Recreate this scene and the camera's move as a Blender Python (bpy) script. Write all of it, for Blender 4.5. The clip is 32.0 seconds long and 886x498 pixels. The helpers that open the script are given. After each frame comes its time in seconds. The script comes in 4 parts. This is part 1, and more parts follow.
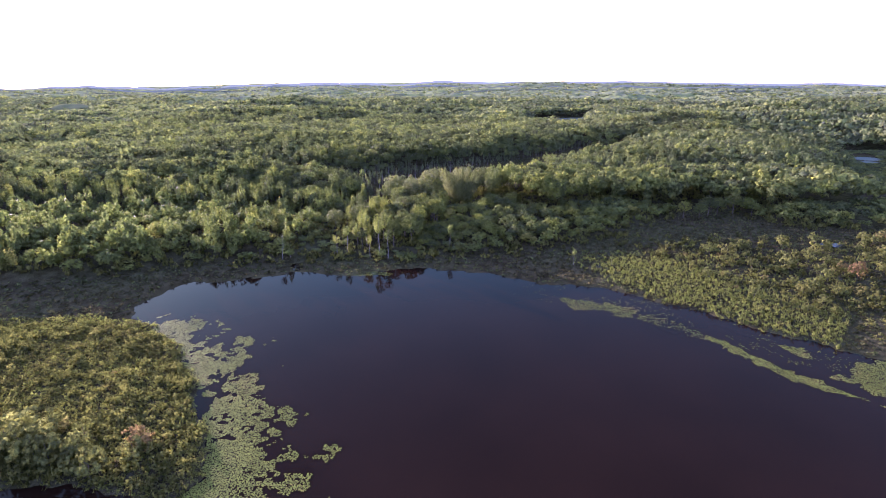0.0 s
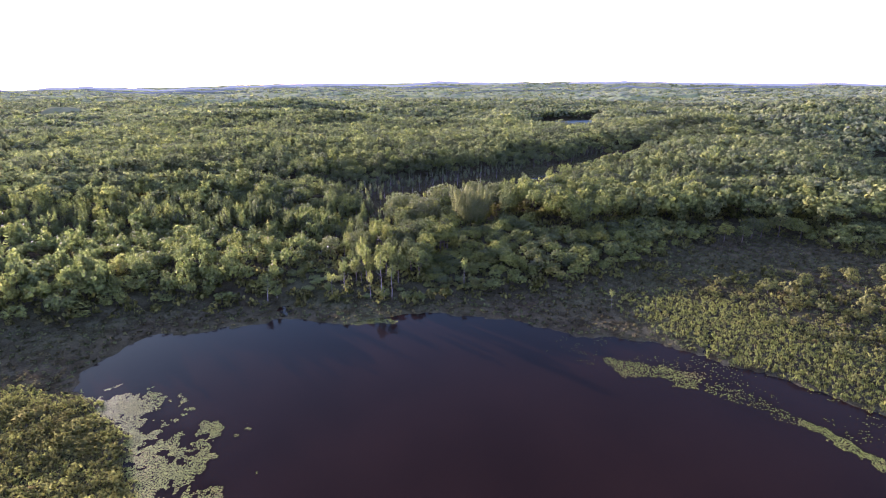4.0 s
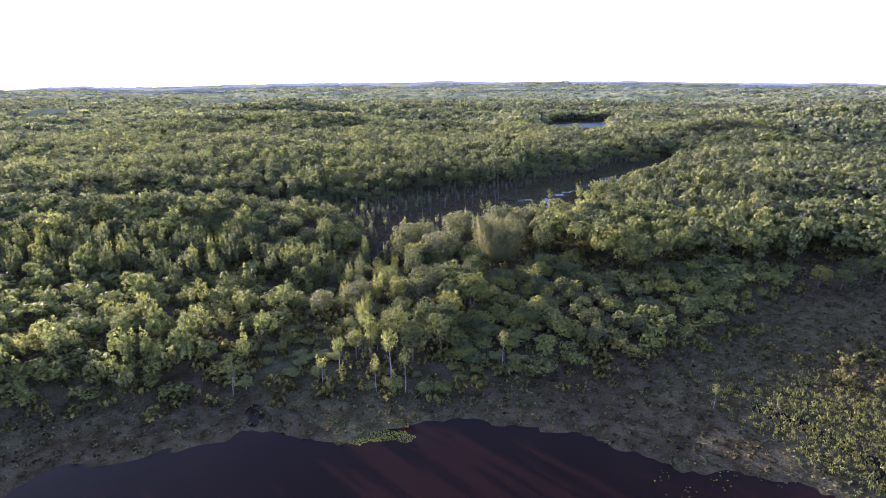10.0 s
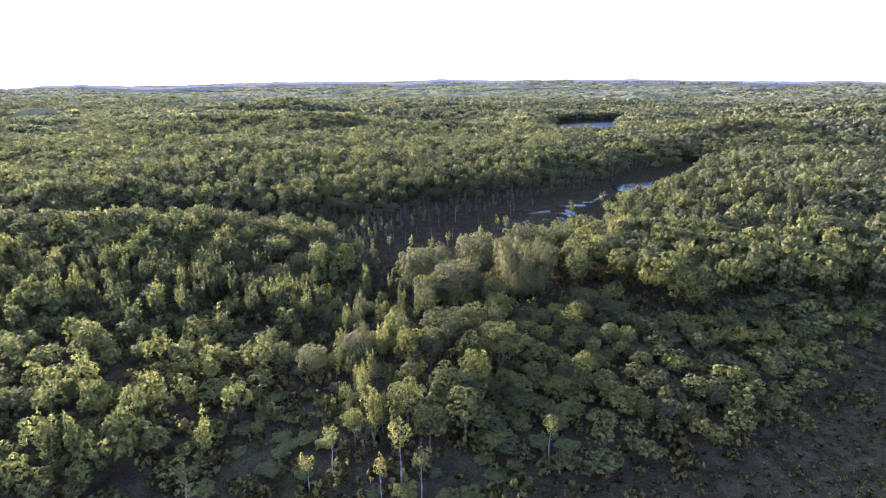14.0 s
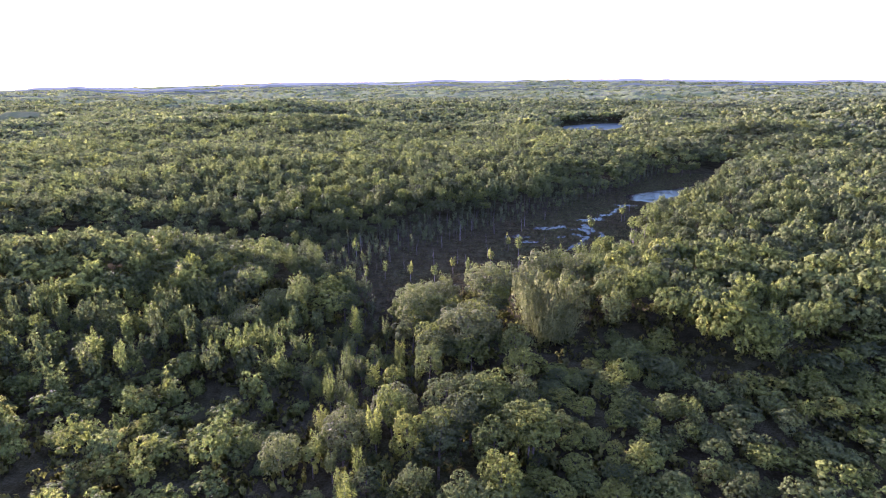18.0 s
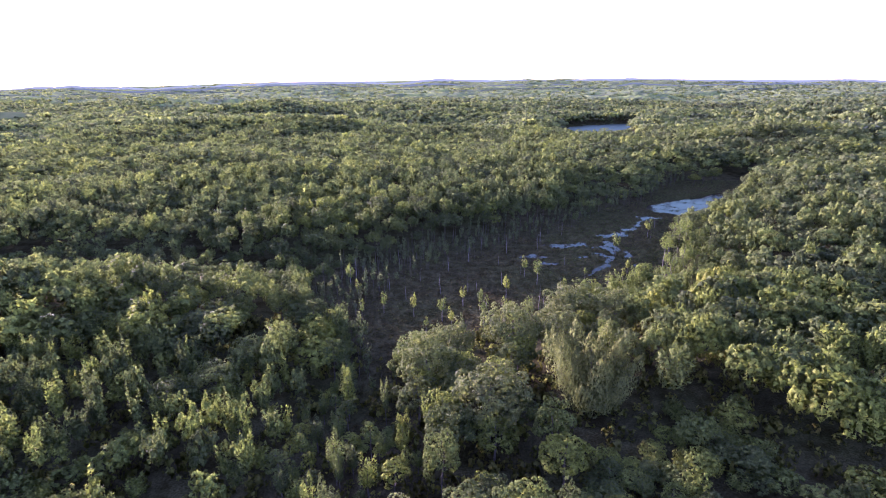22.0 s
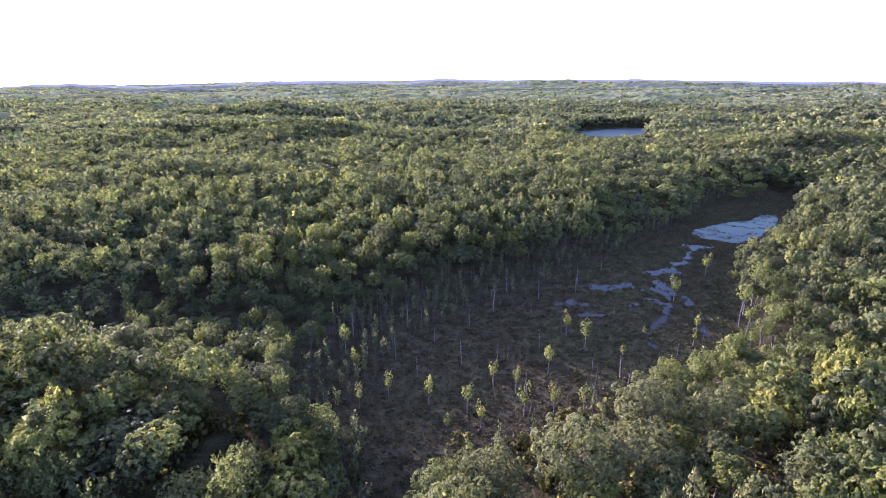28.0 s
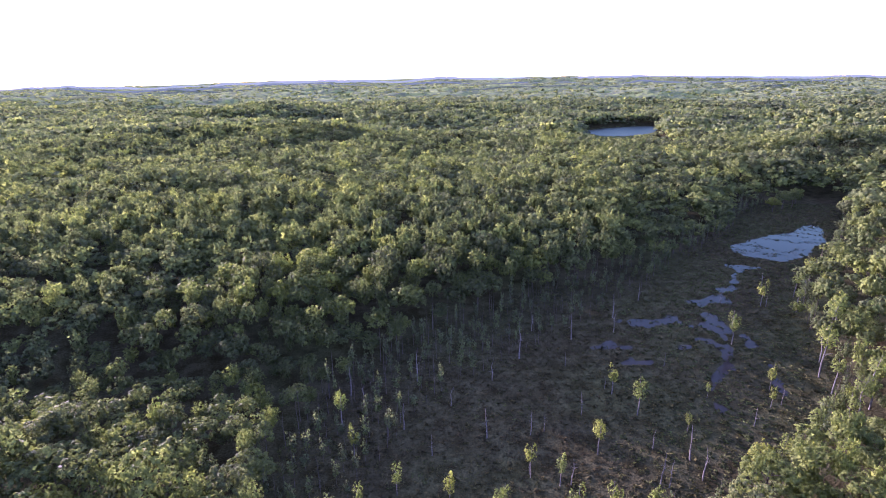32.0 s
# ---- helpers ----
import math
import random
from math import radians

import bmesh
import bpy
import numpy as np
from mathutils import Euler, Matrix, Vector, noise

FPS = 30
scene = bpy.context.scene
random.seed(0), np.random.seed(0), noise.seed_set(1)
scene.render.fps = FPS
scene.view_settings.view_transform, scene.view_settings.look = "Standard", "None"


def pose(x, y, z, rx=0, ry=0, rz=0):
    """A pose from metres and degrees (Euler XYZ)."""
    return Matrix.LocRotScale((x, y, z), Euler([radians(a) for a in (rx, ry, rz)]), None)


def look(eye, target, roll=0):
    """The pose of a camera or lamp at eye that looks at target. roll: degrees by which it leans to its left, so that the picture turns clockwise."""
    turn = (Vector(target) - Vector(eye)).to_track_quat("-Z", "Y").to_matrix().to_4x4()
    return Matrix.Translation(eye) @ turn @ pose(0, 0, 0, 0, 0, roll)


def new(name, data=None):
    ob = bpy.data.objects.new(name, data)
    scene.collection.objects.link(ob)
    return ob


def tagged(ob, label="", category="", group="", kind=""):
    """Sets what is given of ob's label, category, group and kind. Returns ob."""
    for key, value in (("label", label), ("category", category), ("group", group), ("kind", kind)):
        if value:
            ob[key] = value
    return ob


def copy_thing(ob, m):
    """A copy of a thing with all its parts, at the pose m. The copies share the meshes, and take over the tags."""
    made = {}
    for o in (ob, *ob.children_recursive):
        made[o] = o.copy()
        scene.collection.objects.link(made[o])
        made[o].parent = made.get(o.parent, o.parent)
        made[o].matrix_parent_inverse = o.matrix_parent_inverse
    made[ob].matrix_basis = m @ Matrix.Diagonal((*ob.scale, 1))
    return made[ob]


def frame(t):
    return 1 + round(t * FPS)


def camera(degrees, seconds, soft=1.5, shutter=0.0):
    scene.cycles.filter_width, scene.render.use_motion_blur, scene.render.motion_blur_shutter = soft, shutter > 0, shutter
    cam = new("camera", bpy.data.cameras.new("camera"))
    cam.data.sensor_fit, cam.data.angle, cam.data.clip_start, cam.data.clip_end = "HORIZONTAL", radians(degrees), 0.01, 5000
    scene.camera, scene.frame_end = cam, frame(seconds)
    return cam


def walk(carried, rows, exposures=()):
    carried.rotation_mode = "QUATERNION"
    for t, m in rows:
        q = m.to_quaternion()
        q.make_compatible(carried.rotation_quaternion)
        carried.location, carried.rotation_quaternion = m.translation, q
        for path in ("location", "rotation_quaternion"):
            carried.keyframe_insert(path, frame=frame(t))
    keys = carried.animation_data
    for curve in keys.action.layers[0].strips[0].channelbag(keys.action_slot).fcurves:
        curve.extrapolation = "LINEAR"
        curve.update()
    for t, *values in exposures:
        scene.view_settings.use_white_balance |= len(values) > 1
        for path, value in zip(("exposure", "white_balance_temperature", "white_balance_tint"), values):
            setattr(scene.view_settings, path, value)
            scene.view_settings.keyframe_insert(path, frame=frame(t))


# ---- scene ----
cam = camera(81.3, 32.0, soft=1.0)
PATH = [
    (0, (24.02, 46.89, 60.02), (24.16, 142.19, 29.74), 0.05),
    (1, (23.02, 54.49, 60.70), (23.09, 149.79, 30.39), 0.01),
    (2, (22.01, 62.06, 61.41), (22.05, 157.35, 31.07), -0.02),
    (3, (21.03, 69.50, 62.14), (21.07, 164.80, 31.85), -0.04),
    (4, (20.03, 76.95, 62.90), (20.11, 172.27, 32.66), -0.05),
    (5, (18.97, 84.56, 63.76), (19.18, 179.89, 33.53), -0.04),
    (6, (17.85, 92.27, 64.50), (18.17, 187.59, 34.26), -0.01),
    (7, (16.64, 100.04, 64.80), (16.92, 195.36, 34.57), 0.05),
    (8, (15.38, 107.88, 64.96), (15.56, 203.19, 34.70), 0.09),
    (9, (14.11, 115.81, 65.14), (14.20, 211.10, 34.82), 0.04),
    (10, (12.80, 123.78, 65.31), (12.82, 219.05, 34.92), -0.02),
    (11, (11.38, 131.76, 65.52), (11.42, 227.02, 35.10), -0.01),
    (12, (10.04, 139.73, 65.69), (10.10, 234.98, 35.24), 0.01),
    (13, (9.00, 147.63, 65.75), (8.98, 242.84, 35.18), -0.02),
    (14, (8.15, 155.51, 65.72), (8.06, 250.69, 35.05), -0.07),
    (15, (7.54, 163.49, 65.54), (7.42, 258.68, 34.88), -0.14),
    (16, (7.04, 171.30, 65.43), (6.94, 266.50, 34.82), -0.21),
    (17, (6.56, 178.58, 65.71), (6.61, 273.78, 35.12), -0.24),
    (18, (6.05, 185.65, 66.03), (6.26, 280.85, 35.43), -0.27),
    (19, (5.39, 192.77, 66.06), (5.64, 287.95, 35.38), -0.31),
    (20, (4.67, 199.84, 66.06), (4.95, 294.99, 35.31), -0.33),
    (21, (3.91, 206.83, 66.22), (4.29, 301.98, 35.47), -0.30),
    (22, (3.19, 213.75, 66.40), (3.64, 308.91, 35.67), -0.24),
    (23, (2.62, 220.58, 66.46), (3.07, 315.74, 35.74), -0.20),
    (24, (2.00, 227.39, 66.58), (2.41, 322.55, 35.86), -0.14),
    (25, (1.13, 234.21, 66.95), (1.47, 329.38, 36.24), 0.02),
    (26, (0.13, 241.10, 67.39), (0.40, 336.27, 36.69), 0.15),
    (27, (-0.94, 248.16, 67.82), (-0.69, 343.32, 37.08), 0.14),
    (28, (-2.04, 255.30, 68.18), (-1.79, 350.45, 37.40), 0.07),
    (29, (-3.09, 262.54, 68.34), (-2.91, 357.68, 37.53), -0.04),
    (30, (-4.08, 269.74, 68.50), (-3.95, 364.86, 37.65), -0.19),
    (31, (-4.89, 276.68, 68.91), (-4.78, 371.76, 37.93), -0.35),
    (32, (-5.65, 283.54, 69.38), (-5.53, 378.57, 38.25), -0.54),
]
walk(cam, [(t, look(eye, target, roll)) for t, eye, target, roll in PATH],
     exposures=[(0.0, 3.25, 5330, 70), (32.0, 3.25, 5330, 70)])

# ---- world, sun ----
SUN_AZ, SUN_EL = radians(46), radians(10.3)  # to the left of +y, above the horizon
TO_SUN = Vector((-math.sin(SUN_AZ) * math.cos(SUN_EL), math.cos(SUN_AZ) * math.cos(SUN_EL), math.sin(SUN_EL)))
world = bpy.data.worlds.new("sky")
scene.world = world
world.use_nodes = True
_sky = world.node_tree.nodes.new("ShaderNodeTexSky")
_sky.sky_type, _sky.sun_disc = "NISHITA", False
_sky.sun_elevation, _sky.sun_rotation = SUN_EL, -SUN_AZ
_sky.air_density, _sky.dust_density, _sky.ozone_density = 1.0, 0.8, 0.7
world.node_tree.links.new(_sky.outputs[0], world.node_tree.nodes["Background"].inputs[0])
world.node_tree.nodes["Background"].inputs[1].default_value = 0.15
sun = new("sun", bpy.data.lights.new("sun", "SUN"))
sun.data.energy, sun.data.angle, sun.data.color = 3.4, radians(0.6), (1.0, 0.88, 0.70)
sun.matrix_world = look((0, 0, 300), Vector((0, 0, 300)) - TO_SUN)


# ---- materials ----
def material(name):
    m = bpy.data.materials.new(name)
    m.use_nodes = True
    nt = m.node_tree
    return m, nt, nt.nodes["Principled BSDF"], nt.nodes["Material Output"]


def node(nt, kind, **inputs):
    n = nt.nodes.new(kind)
    for key, value in inputs.items():
        n.inputs[key.replace("_", " ")].default_value = value
    return n


def noise_at(nt, scale, detail=4.0, source=None):
    n = node(nt, "ShaderNodeTexNoise", Scale=scale, Detail=detail)
    nt.links.new((source or nt.nodes.new("ShaderNodeNewGeometry")).outputs["Position" if source is None else 0], n.inputs["Vector"])
    return n


def ramp(nt, source, stops):
    r = nt.nodes.new("ShaderNodeValToRGB")
    while len(r.color_ramp.elements) < len(stops):
        r.color_ramp.elements.new(0.5)
    for e, (at, col) in zip(r.color_ramp.elements, stops):
        e.position, e.color = at, (*col, 1)
    nt.links.new(source, r.inputs[0])
    return r


def blend(nt, fac, a, b, kind="MIX"):
    m = nt.nodes.new("ShaderNodeMixRGB")
    m.blend_type = kind
    for n, v in zip((0, 1, 2), (fac, a, b)):
        if isinstance(v, (int, float)):
            m.inputs[n].default_value = v
        elif isinstance(v, tuple):
            m.inputs[n].default_value = (*v, 1)
        else:
            nt.links.new(v, m.inputs[n])
    return m.outputs[0]


def leaf_material(name, stops, single=False, through_leaf=0.40, gloss=0.55, spec=0.015, puffy=True, lacy=0.0, uneven=0.2, haze_sheen=0.0):
    """Foliage: a tone for each tree, a shade for each spray of leaves, patches over the wood."""
    m, nt, bsdf, out = material(name)
    if single:
        tone = nt.nodes.new("ShaderNodeObjectInfo").outputs["Random"]
    else:
        a = nt.nodes.new("ShaderNodeAttribute")
        a.attribute_name = "tone"
        tone = a.outputs["Fac"]
    col = ramp(nt, tone, stops).outputs[0]
    isl = nt.nodes.new("ShaderNodeNewGeometry").outputs["Random Per Island"]
    shade = ramp(nt, isl, [(0.0, (1 - uneven,) * 3), (1.0, (1 + uneven, 1 + uneven, 1 + 0.6 * uneven))]).outputs[0]
    col = blend(nt, 1.0, col, shade, "MULTIPLY")
    patch = ramp(nt, noise_at(nt, 0.9, 3).outputs[0], [(0.3, (0.75, 0.78, 0.8)), (0.7, (1.2, 1.18, 1.05))]).outputs[0]
    col = blend(nt, 1.0, col, patch, "MULTIPLY")
    if lacy:
        # single clumps catching more or less light, put into the colour as noise
        clump = ramp(nt, noise_at(nt, 0.8 * lacy, 2.0).outputs[0], [(0.36, (0.76, 0.77, 0.79)), (0.66, (1.24, 1.22, 1.12))]).outputs[0]
        col = blend(nt, 1.0, col, clump, "MULTIPLY")
    nt.links.new(col, bsdf.inputs["Base Color"])
    bsdf.inputs["Roughness"].default_value = gloss
    bsdf.inputs["Specular IOR Level"].default_value = spec
    # bluish sheen stands in for the haze over distant leaves
    bsdf.inputs["Sheen Weight"].default_value = haze_sheen
    bsdf.inputs["Sheen Roughness"].default_value = 0.6
    bsdf.inputs["Sheen Tint"].default_value = (0.85, 0.92, 1.0, 1)
    tr = nt.nodes.new("ShaderNodeBsdfTranslucent")
    if puffy:
        at = nt.nodes.new("ShaderNodeAttribute")
        at.attribute_name = "outward"
        vt = nt.nodes.new("ShaderNodeVectorTransform")
        vt.vector_type, vt.convert_from, vt.convert_to = "NORMAL", "OBJECT", "WORLD"
        nt.links.new(at.outputs["Vector"], vt.inputs[0])
        nt.links.new(vt.outputs[0], bsdf.inputs["Normal"])
    nt.links.new(blend(nt, 1.0, col, (1.25, 1.3, 0.72), "MULTIPLY"), tr.inputs[0])
    mix = nt.nodes.new("ShaderNodeMixShader")
    mix.inputs[0].default_value = through_leaf
    for a, b in ((bsdf.outputs[0], mix.inputs[1]), (tr.outputs[0], mix.inputs[2]), (mix.outputs[0], out.inputs[0])):
        nt.links.new(a, b)
    if lacy:
        # gaps between the leaves of a spray
        gap = ramp(nt, noise_at(nt, lacy, 1.0).outputs[0], [(0.0, (0, 0, 0)), (0.42, (1, 1, 1))])
        gap.color_ramp.interpolation = "CONSTANT"
        clear, lace = nt.nodes.new("ShaderNodeBsdfTransparent"), nt.nodes.new("ShaderNodeMixShader")
        for a, b in ((gap.outputs[0], lace.inputs[0]), (clear.outputs[0], lace.inputs[1]), (mix.outputs[0], lace.inputs[2]), (lace.outputs[0], out.inputs[0])):
            nt.links.new(a, b)
    return m


GREENS = [(0.0, (0.050, 0.062, 0.030)), (0.3, (0.069, 0.087, 0.034)), (0.6, (0.093, 0.114, 0.034)), (0.85, (0.114, 0.135, 0.034)), (1.0, (0.129, 0.141, 0.034))]
YOUNG = [(0.0, (0.073, 0.093, 0.034)), (0.6, (0.099, 0.124, 0.036)), (0.97, (0.122, 0.137, 0.036)), (1.0, (0.134, 0.136, 0.038))]
# same greens throughout; leaves further off pass less light, so they look darker
M_LEAF = leaf_material("leaves_of_the_wood", GREENS, through_leaf=0.28, spec=0.0, uneven=0.1, haze_sheen=0.035)
M_LEAF_NEAR = leaf_material("leaves_of_the_near_wood", GREENS, lacy=3.4)
M_LEAF_MID = leaf_material("leaves_of_the_hill_wood", GREENS, lacy=1.9, through_leaf=0.33, spec=0.0, uneven=0.10, haze_sheen=0.02)
M_LEAF_ONE = leaf_material("leaves_of_a_tree", GREENS, single=True, lacy=4.0)
M_OAK = leaf_material("silvery_oak_leaves", [(0.0, (0.076, 0.090, 0.038)), (0.6, (0.094, 0.111, 0.043)), (1.0, (0.108, 0.127, 0.045))], single=True, spec=0.05, gloss=0.5, lacy=4.0)
M_YOUNG = leaf_material("young_birch_leaves", YOUNG, lacy=4.0)
M_YOUNG_ONE = leaf_material("leaves_of_a_birch", YOUNG, single=True, lacy=4.4)
M_WILLOW = leaf_material("willow_leaves", [(0.0, (0.076, 0.088, 0.036)), (1.0, (0.084, 0.096, 0.040))], single=True, through_leaf=0.32, lacy=4.4)
M_SHRUB = leaf_material("shrub_leaves", [(0.0, (0.062, 0.062, 0.022)), (0.5, (0.084, 0.090, 0.026)), (0.95, (0.104, 0.106, 0.030)), (1.0, (0.10, 0.082, 0.034))], through_leaf=0.36, uneven=0.14, spec=0.0)
M_REED = leaf_material("reed_blades", spec=0.0, stops=[(0.0, (0.080, 0.094, 0.026)), (0.7, (0.102, 0.115, 0.030)), (1.0, (0.114, 0.114, 0.036))])
M_SEDGE = leaf_material("sedge_blades", [(0.0, (0.040, 0.034, 0.020)), (0.5, (0.048, 0.048, 0.022)), (1.0, (0.054, 0.068, 0.026))], through_leaf=0.2, spec=0.0)
M_CANOPY = leaf_material("far_canopy", GREENS, through_leaf=0.0, spec=0.0, puffy=False, uneven=0.1, haze_sheen=0.02)


def bark_material(name, dark, light, scale):
    m, nt, bsdf, out = material(name)
    n = noise_at(nt, scale, 6)
    nt.links.new(ramp(nt, n.outputs[0], [(0.35, dark), (0.65, light)]).outputs[0], bsdf.inputs["Base Color"])
    bsdf.inputs["Roughness"].default_value = 0.9
    bsdf.inputs["Specular IOR Level"].default_value = 0.1
    b = node(nt, "ShaderNodeBump", Strength=0.5, Distance=0.05)
    nt.links.new(n.outputs[0], b.inputs["Height"])
    nt.links.new(b.outputs[0], bsdf.inputs["Normal"])
    return m


M_BARK = bark_material("grey_brown_bark", (0.034, 0.029, 0.023), (0.074, 0.064, 0.052), 3)
M_BIRCH = bark_material("pale_bark", (0.06, 0.054, 0.048), (0.135, 0.125, 0.11), 2.2)
M_DEAD = bark_material("weathered_grey_wood", (0.06, 0.052, 0.045), (0.13, 0.118, 0.105), 4)


def ground_material():
    m, nt, bsdf, out = material("ground")
    big, mid, fine = noise_at(nt, 0.03, 4), noise_at(nt, 0.25, 5), noise_at(nt, 2.5, 4)
    wet = ramp(nt, big.outputs[0], [(0.3, (0.028, 0.025, 0.014)), (0.5, (0.030, 0.029, 0.015)), (0.7, (0.031, 0.034, 0.015))]).outputs[0]
    spots = ramp(nt, mid.outputs[0], [(0.35, (0.6, 0.56, 0.5)), (0.65, (1.25, 1.25, 1.2))]).outputs[0]
    col = blend(nt, 1.0, wet, spots, "MULTIPLY")
    tufts = ramp(nt, fine.outputs[0], [(0.35, (0.65, 0.65, 0.6)), (0.65, (1.25, 1.25, 1.2))]).outputs[0]
    col = blend(nt, 1.0, col, tufts, "MULTIPLY")
    nt.links.new(col, bsdf.inputs["Base Color"])
    bsdf.inputs["Roughness"].default_value = 0.95
    bsdf.inputs["Specular IOR Level"].default_value = 0.0
    b = node(nt, "ShaderNodeBump", Strength=0.8, Distance=0.4)
    nt.links.new(fine.outputs[0], b.inputs["Height"])
    nt.links.new(b.outputs[0], bsdf.inputs["Normal"])
    return m


def water_material(name, body, ripple, mirror, bend=1.2, rough=0.04):
    """Dark bog water: a stained body under a surface that mirrors the sky more the flatter one looks at it."""
    m, nt, bsdf, out = material(name)
    nt.nodes.remove(bsdf)
    n = noise_at(nt, 0.05, 3)
    deep, gloss = nt.nodes.new("ShaderNodeBsdfDiffuse"), node(nt, "ShaderNodeBsdfGlossy", Roughness=rough)
    nt.links.new(ramp(nt, n.outputs[0], [(0.3, body), (0.7, tuple(1.35 * v for v in body))]).outputs[0], deep.inputs[0])
    gloss.inputs[0].default_value = (*mirror, 1)
    w = noise_at(nt, 1.1, 3)
    b = node(nt, "ShaderNodeBump", Strength=ripple, Distance=0.05)
    nt.links.new(w.outputs[0], b.inputs["Height"])
    nt.links.new(b.outputs[0], gloss.inputs["Normal"])
    fres, mix = node(nt, "ShaderNodeFresnel", IOR=bend), nt.nodes.new("ShaderNodeMixShader")
    for x, y in ((fres.outputs[0], mix.inputs[0]), (deep.outputs[0], mix.inputs[1]), (gloss.outputs[0], mix.inputs[2]), (mix.outputs[0], out.inputs[0])):
        nt.links.new(x, y)
    return m


M_GROUND = ground_material()
M_WATER = water_material("tannin_brown_water", (0.0052, 0.0026, 0.0015), 0.05, (0.115, 0.190, 0.165))
M_POND = water_material("pond_water", (0.020, 0.015, 0.012), 0.3, (0.150, 0.235, 0.210), 1.28, 0.10)
M_FAR_POND = water_material("rippled_pond_water", (0.020, 0.017, 0.013), 1.0, (0.11, 0.155, 0.125), 1.33, 0.40)
M_PAD = leaf_material("lily_pads", [(0.0, (0.058, 0.070, 0.013)), (0.8, (0.084, 0.096, 0.018)), (1.0, (0.098, 0.082, 0.024))], through_leaf=0.0, gloss=0.55, spec=0.01, puffy=False)

# ---- the plan, in metres ----
LAKE = [(-16, 112), (-17, 121), (-24, 134), (-34, 151), (-50, 167), (-61, 177), (-62, 188), (-57, 200), (-44, 202), (-26, 209), (-9, 207), (9, 213), (28, 212), (43, 207), (55, 200), (72, 196), (85, 187), (97, 177), (111, 163), (125, 151), (150, 120), (165, 60), (140, -40), (60, -110), (-30, -100), (-70, -40), (-50, 40), (-30, 85), (-50, 100), (-52, 109), (-36, 113), (-22, 110)]
MARSH = [(-300, 150), (-160, 185), (-110, 196), (-89, 204), (-68, 215), (-37, 219), (-11, 224), (8, 221), (24, 226), (45, 230), (63, 235), (98, 258), (125, 282), (150, 305), (166, 300), (178, 270), (215, 262), (300, 240), (330, 0), (150, -220), (-150, -200), (-300, -50)]
FEN = [(-33, 352), (-36, 362), (-30, 387), (-13, 412), (6, 427), (26, 443), (48, 455), (64, 466), (84, 474), (105, 495), (128, 516), (160, 560), (215, 585), (222, 560), (190, 530), (172, 505), (142, 474), (118, 450), (100, 426), (93, 406), (84, 385), (66, 370), (45, 356), (18, 341), (2, 334), (-4, 322), (-8, 304), (-14, 306), (-17, 326), (-24, 340)]
POND = [(117, 492), (121, 479), (136, 477), (160, 498), (174, 516), (175, 528), (153, 513), (133, 505)]
FEN_OPEN = [(-10, 318), (-16, 340), (-20, 352), (-12, 375), (8, 397), (40, 424), (78, 462), (105, 490), (128, 512), (160, 552), (215, 580), (222, 560), (190, 530), (172, 505), (142, 474), (118, 450), (100, 426), (93, 406), (84, 385), (66, 370), (45, 356), (18, 341), (2, 334)]
FAR_POND = [(190, 985), (215, 1040), (305, 1085), (312, 1060), (262, 965), (206, 936)]
EAST_POND = [(364, 468), (372, 463), (388, 480), (404, 504), (410, 522), (400, 520), (386, 502), (373, 485)]
FAR_GLADE = [(150, 795), (185, 985), (215, 1045), (308, 1090), (316, 1060), (270, 955), (218, 785)]
FAR_FIELDS = [(-1225, 2180, 120), (-640, 1010, 45)]
CREEKS = [((-25, 206), (-27, 217)), ((-27, 217), (-23, 228)), ((84, 188), (91, 201)), ((91, 201), (85, 212)), ((85, 212), (78, 219))]
EAST_GLADE = [(250, 318), (292, 376), (330, 430), (358, 480), (395, 532), (436, 548), (444, 528), (412, 482), (372, 428), (318, 365), (272, 308)]
STREAMS = [[(107, 468), (95, 450), (85, 441), (77, 435), (74, 421), (72, 409), (66, 398), (57, 388), (54, 382)], [(77, 421), (79, 413), (78, 403), (76, 393), (72, 385)]]
POOLS = [(58, 423, 10, 2.6), (41, 409, 6.5, 2.0), (43, 400, 4.5, 1.8), (66, 411, 5, 3.2), (80, 438, 6, 2.2), (108, 470, 5, 2.0)]


def spline(pts, per=6):
    """A closed smooth outline through the plan's corners."""
    p = np.array(pts, float)
    a, b, c, d = (np.roll(p, s, 0)[:, None] for s in (1, 0, -1, -2))
    u = np.linspace(0, 1, per, endpoint=False)[None, :, None]
    return (0.5 * (2 * b + (c - a) * u + (2 * a - 5 * b + 4 * c - d) * u**2 + (3 * b - a - 3 * c + d) * u**3)).reshape(-1, 2)


def inside(px, py, poly):
    """Metres inside (positive) or outside (negative) an outline, up to 400."""
    px, py = np.asarray(px, float), np.asarray(py, float)
    best, odd = np.full(px.shape, 1e9), np.zeros(px.shape, bool)
    for (ax, ay), (bx, by) in zip(poly, np.roll(poly, -1, 0)):
        ex, ey = bx - ax, by - ay
        u = np.clip(((px - ax) * ex + (py - ay) * ey) / (ex * ex + ey * ey + 1e-9), 0, 1)
        best = np.minimum(best, (px - ax - u * ex) ** 2 + (py - ay - u * ey) ** 2)
        odd ^= ((ay > py) != (by > py)) & (px < ax + (py - ay) * ex / (ey if abs(ey) > 1e-9 else 1e-9))
    return np.where(odd, 1, -1) * np.minimum(np.sqrt(best), 400)


OUT = {k: spline(v) for k, v in (("lake", LAKE), ("marsh", MARSH), ("fen", FEN), ("pond", POND), ("far", FAR_POND), ("east", EAST_POND), ("glade", FAR_GLADE), ("dell", EAST_GLADE))}


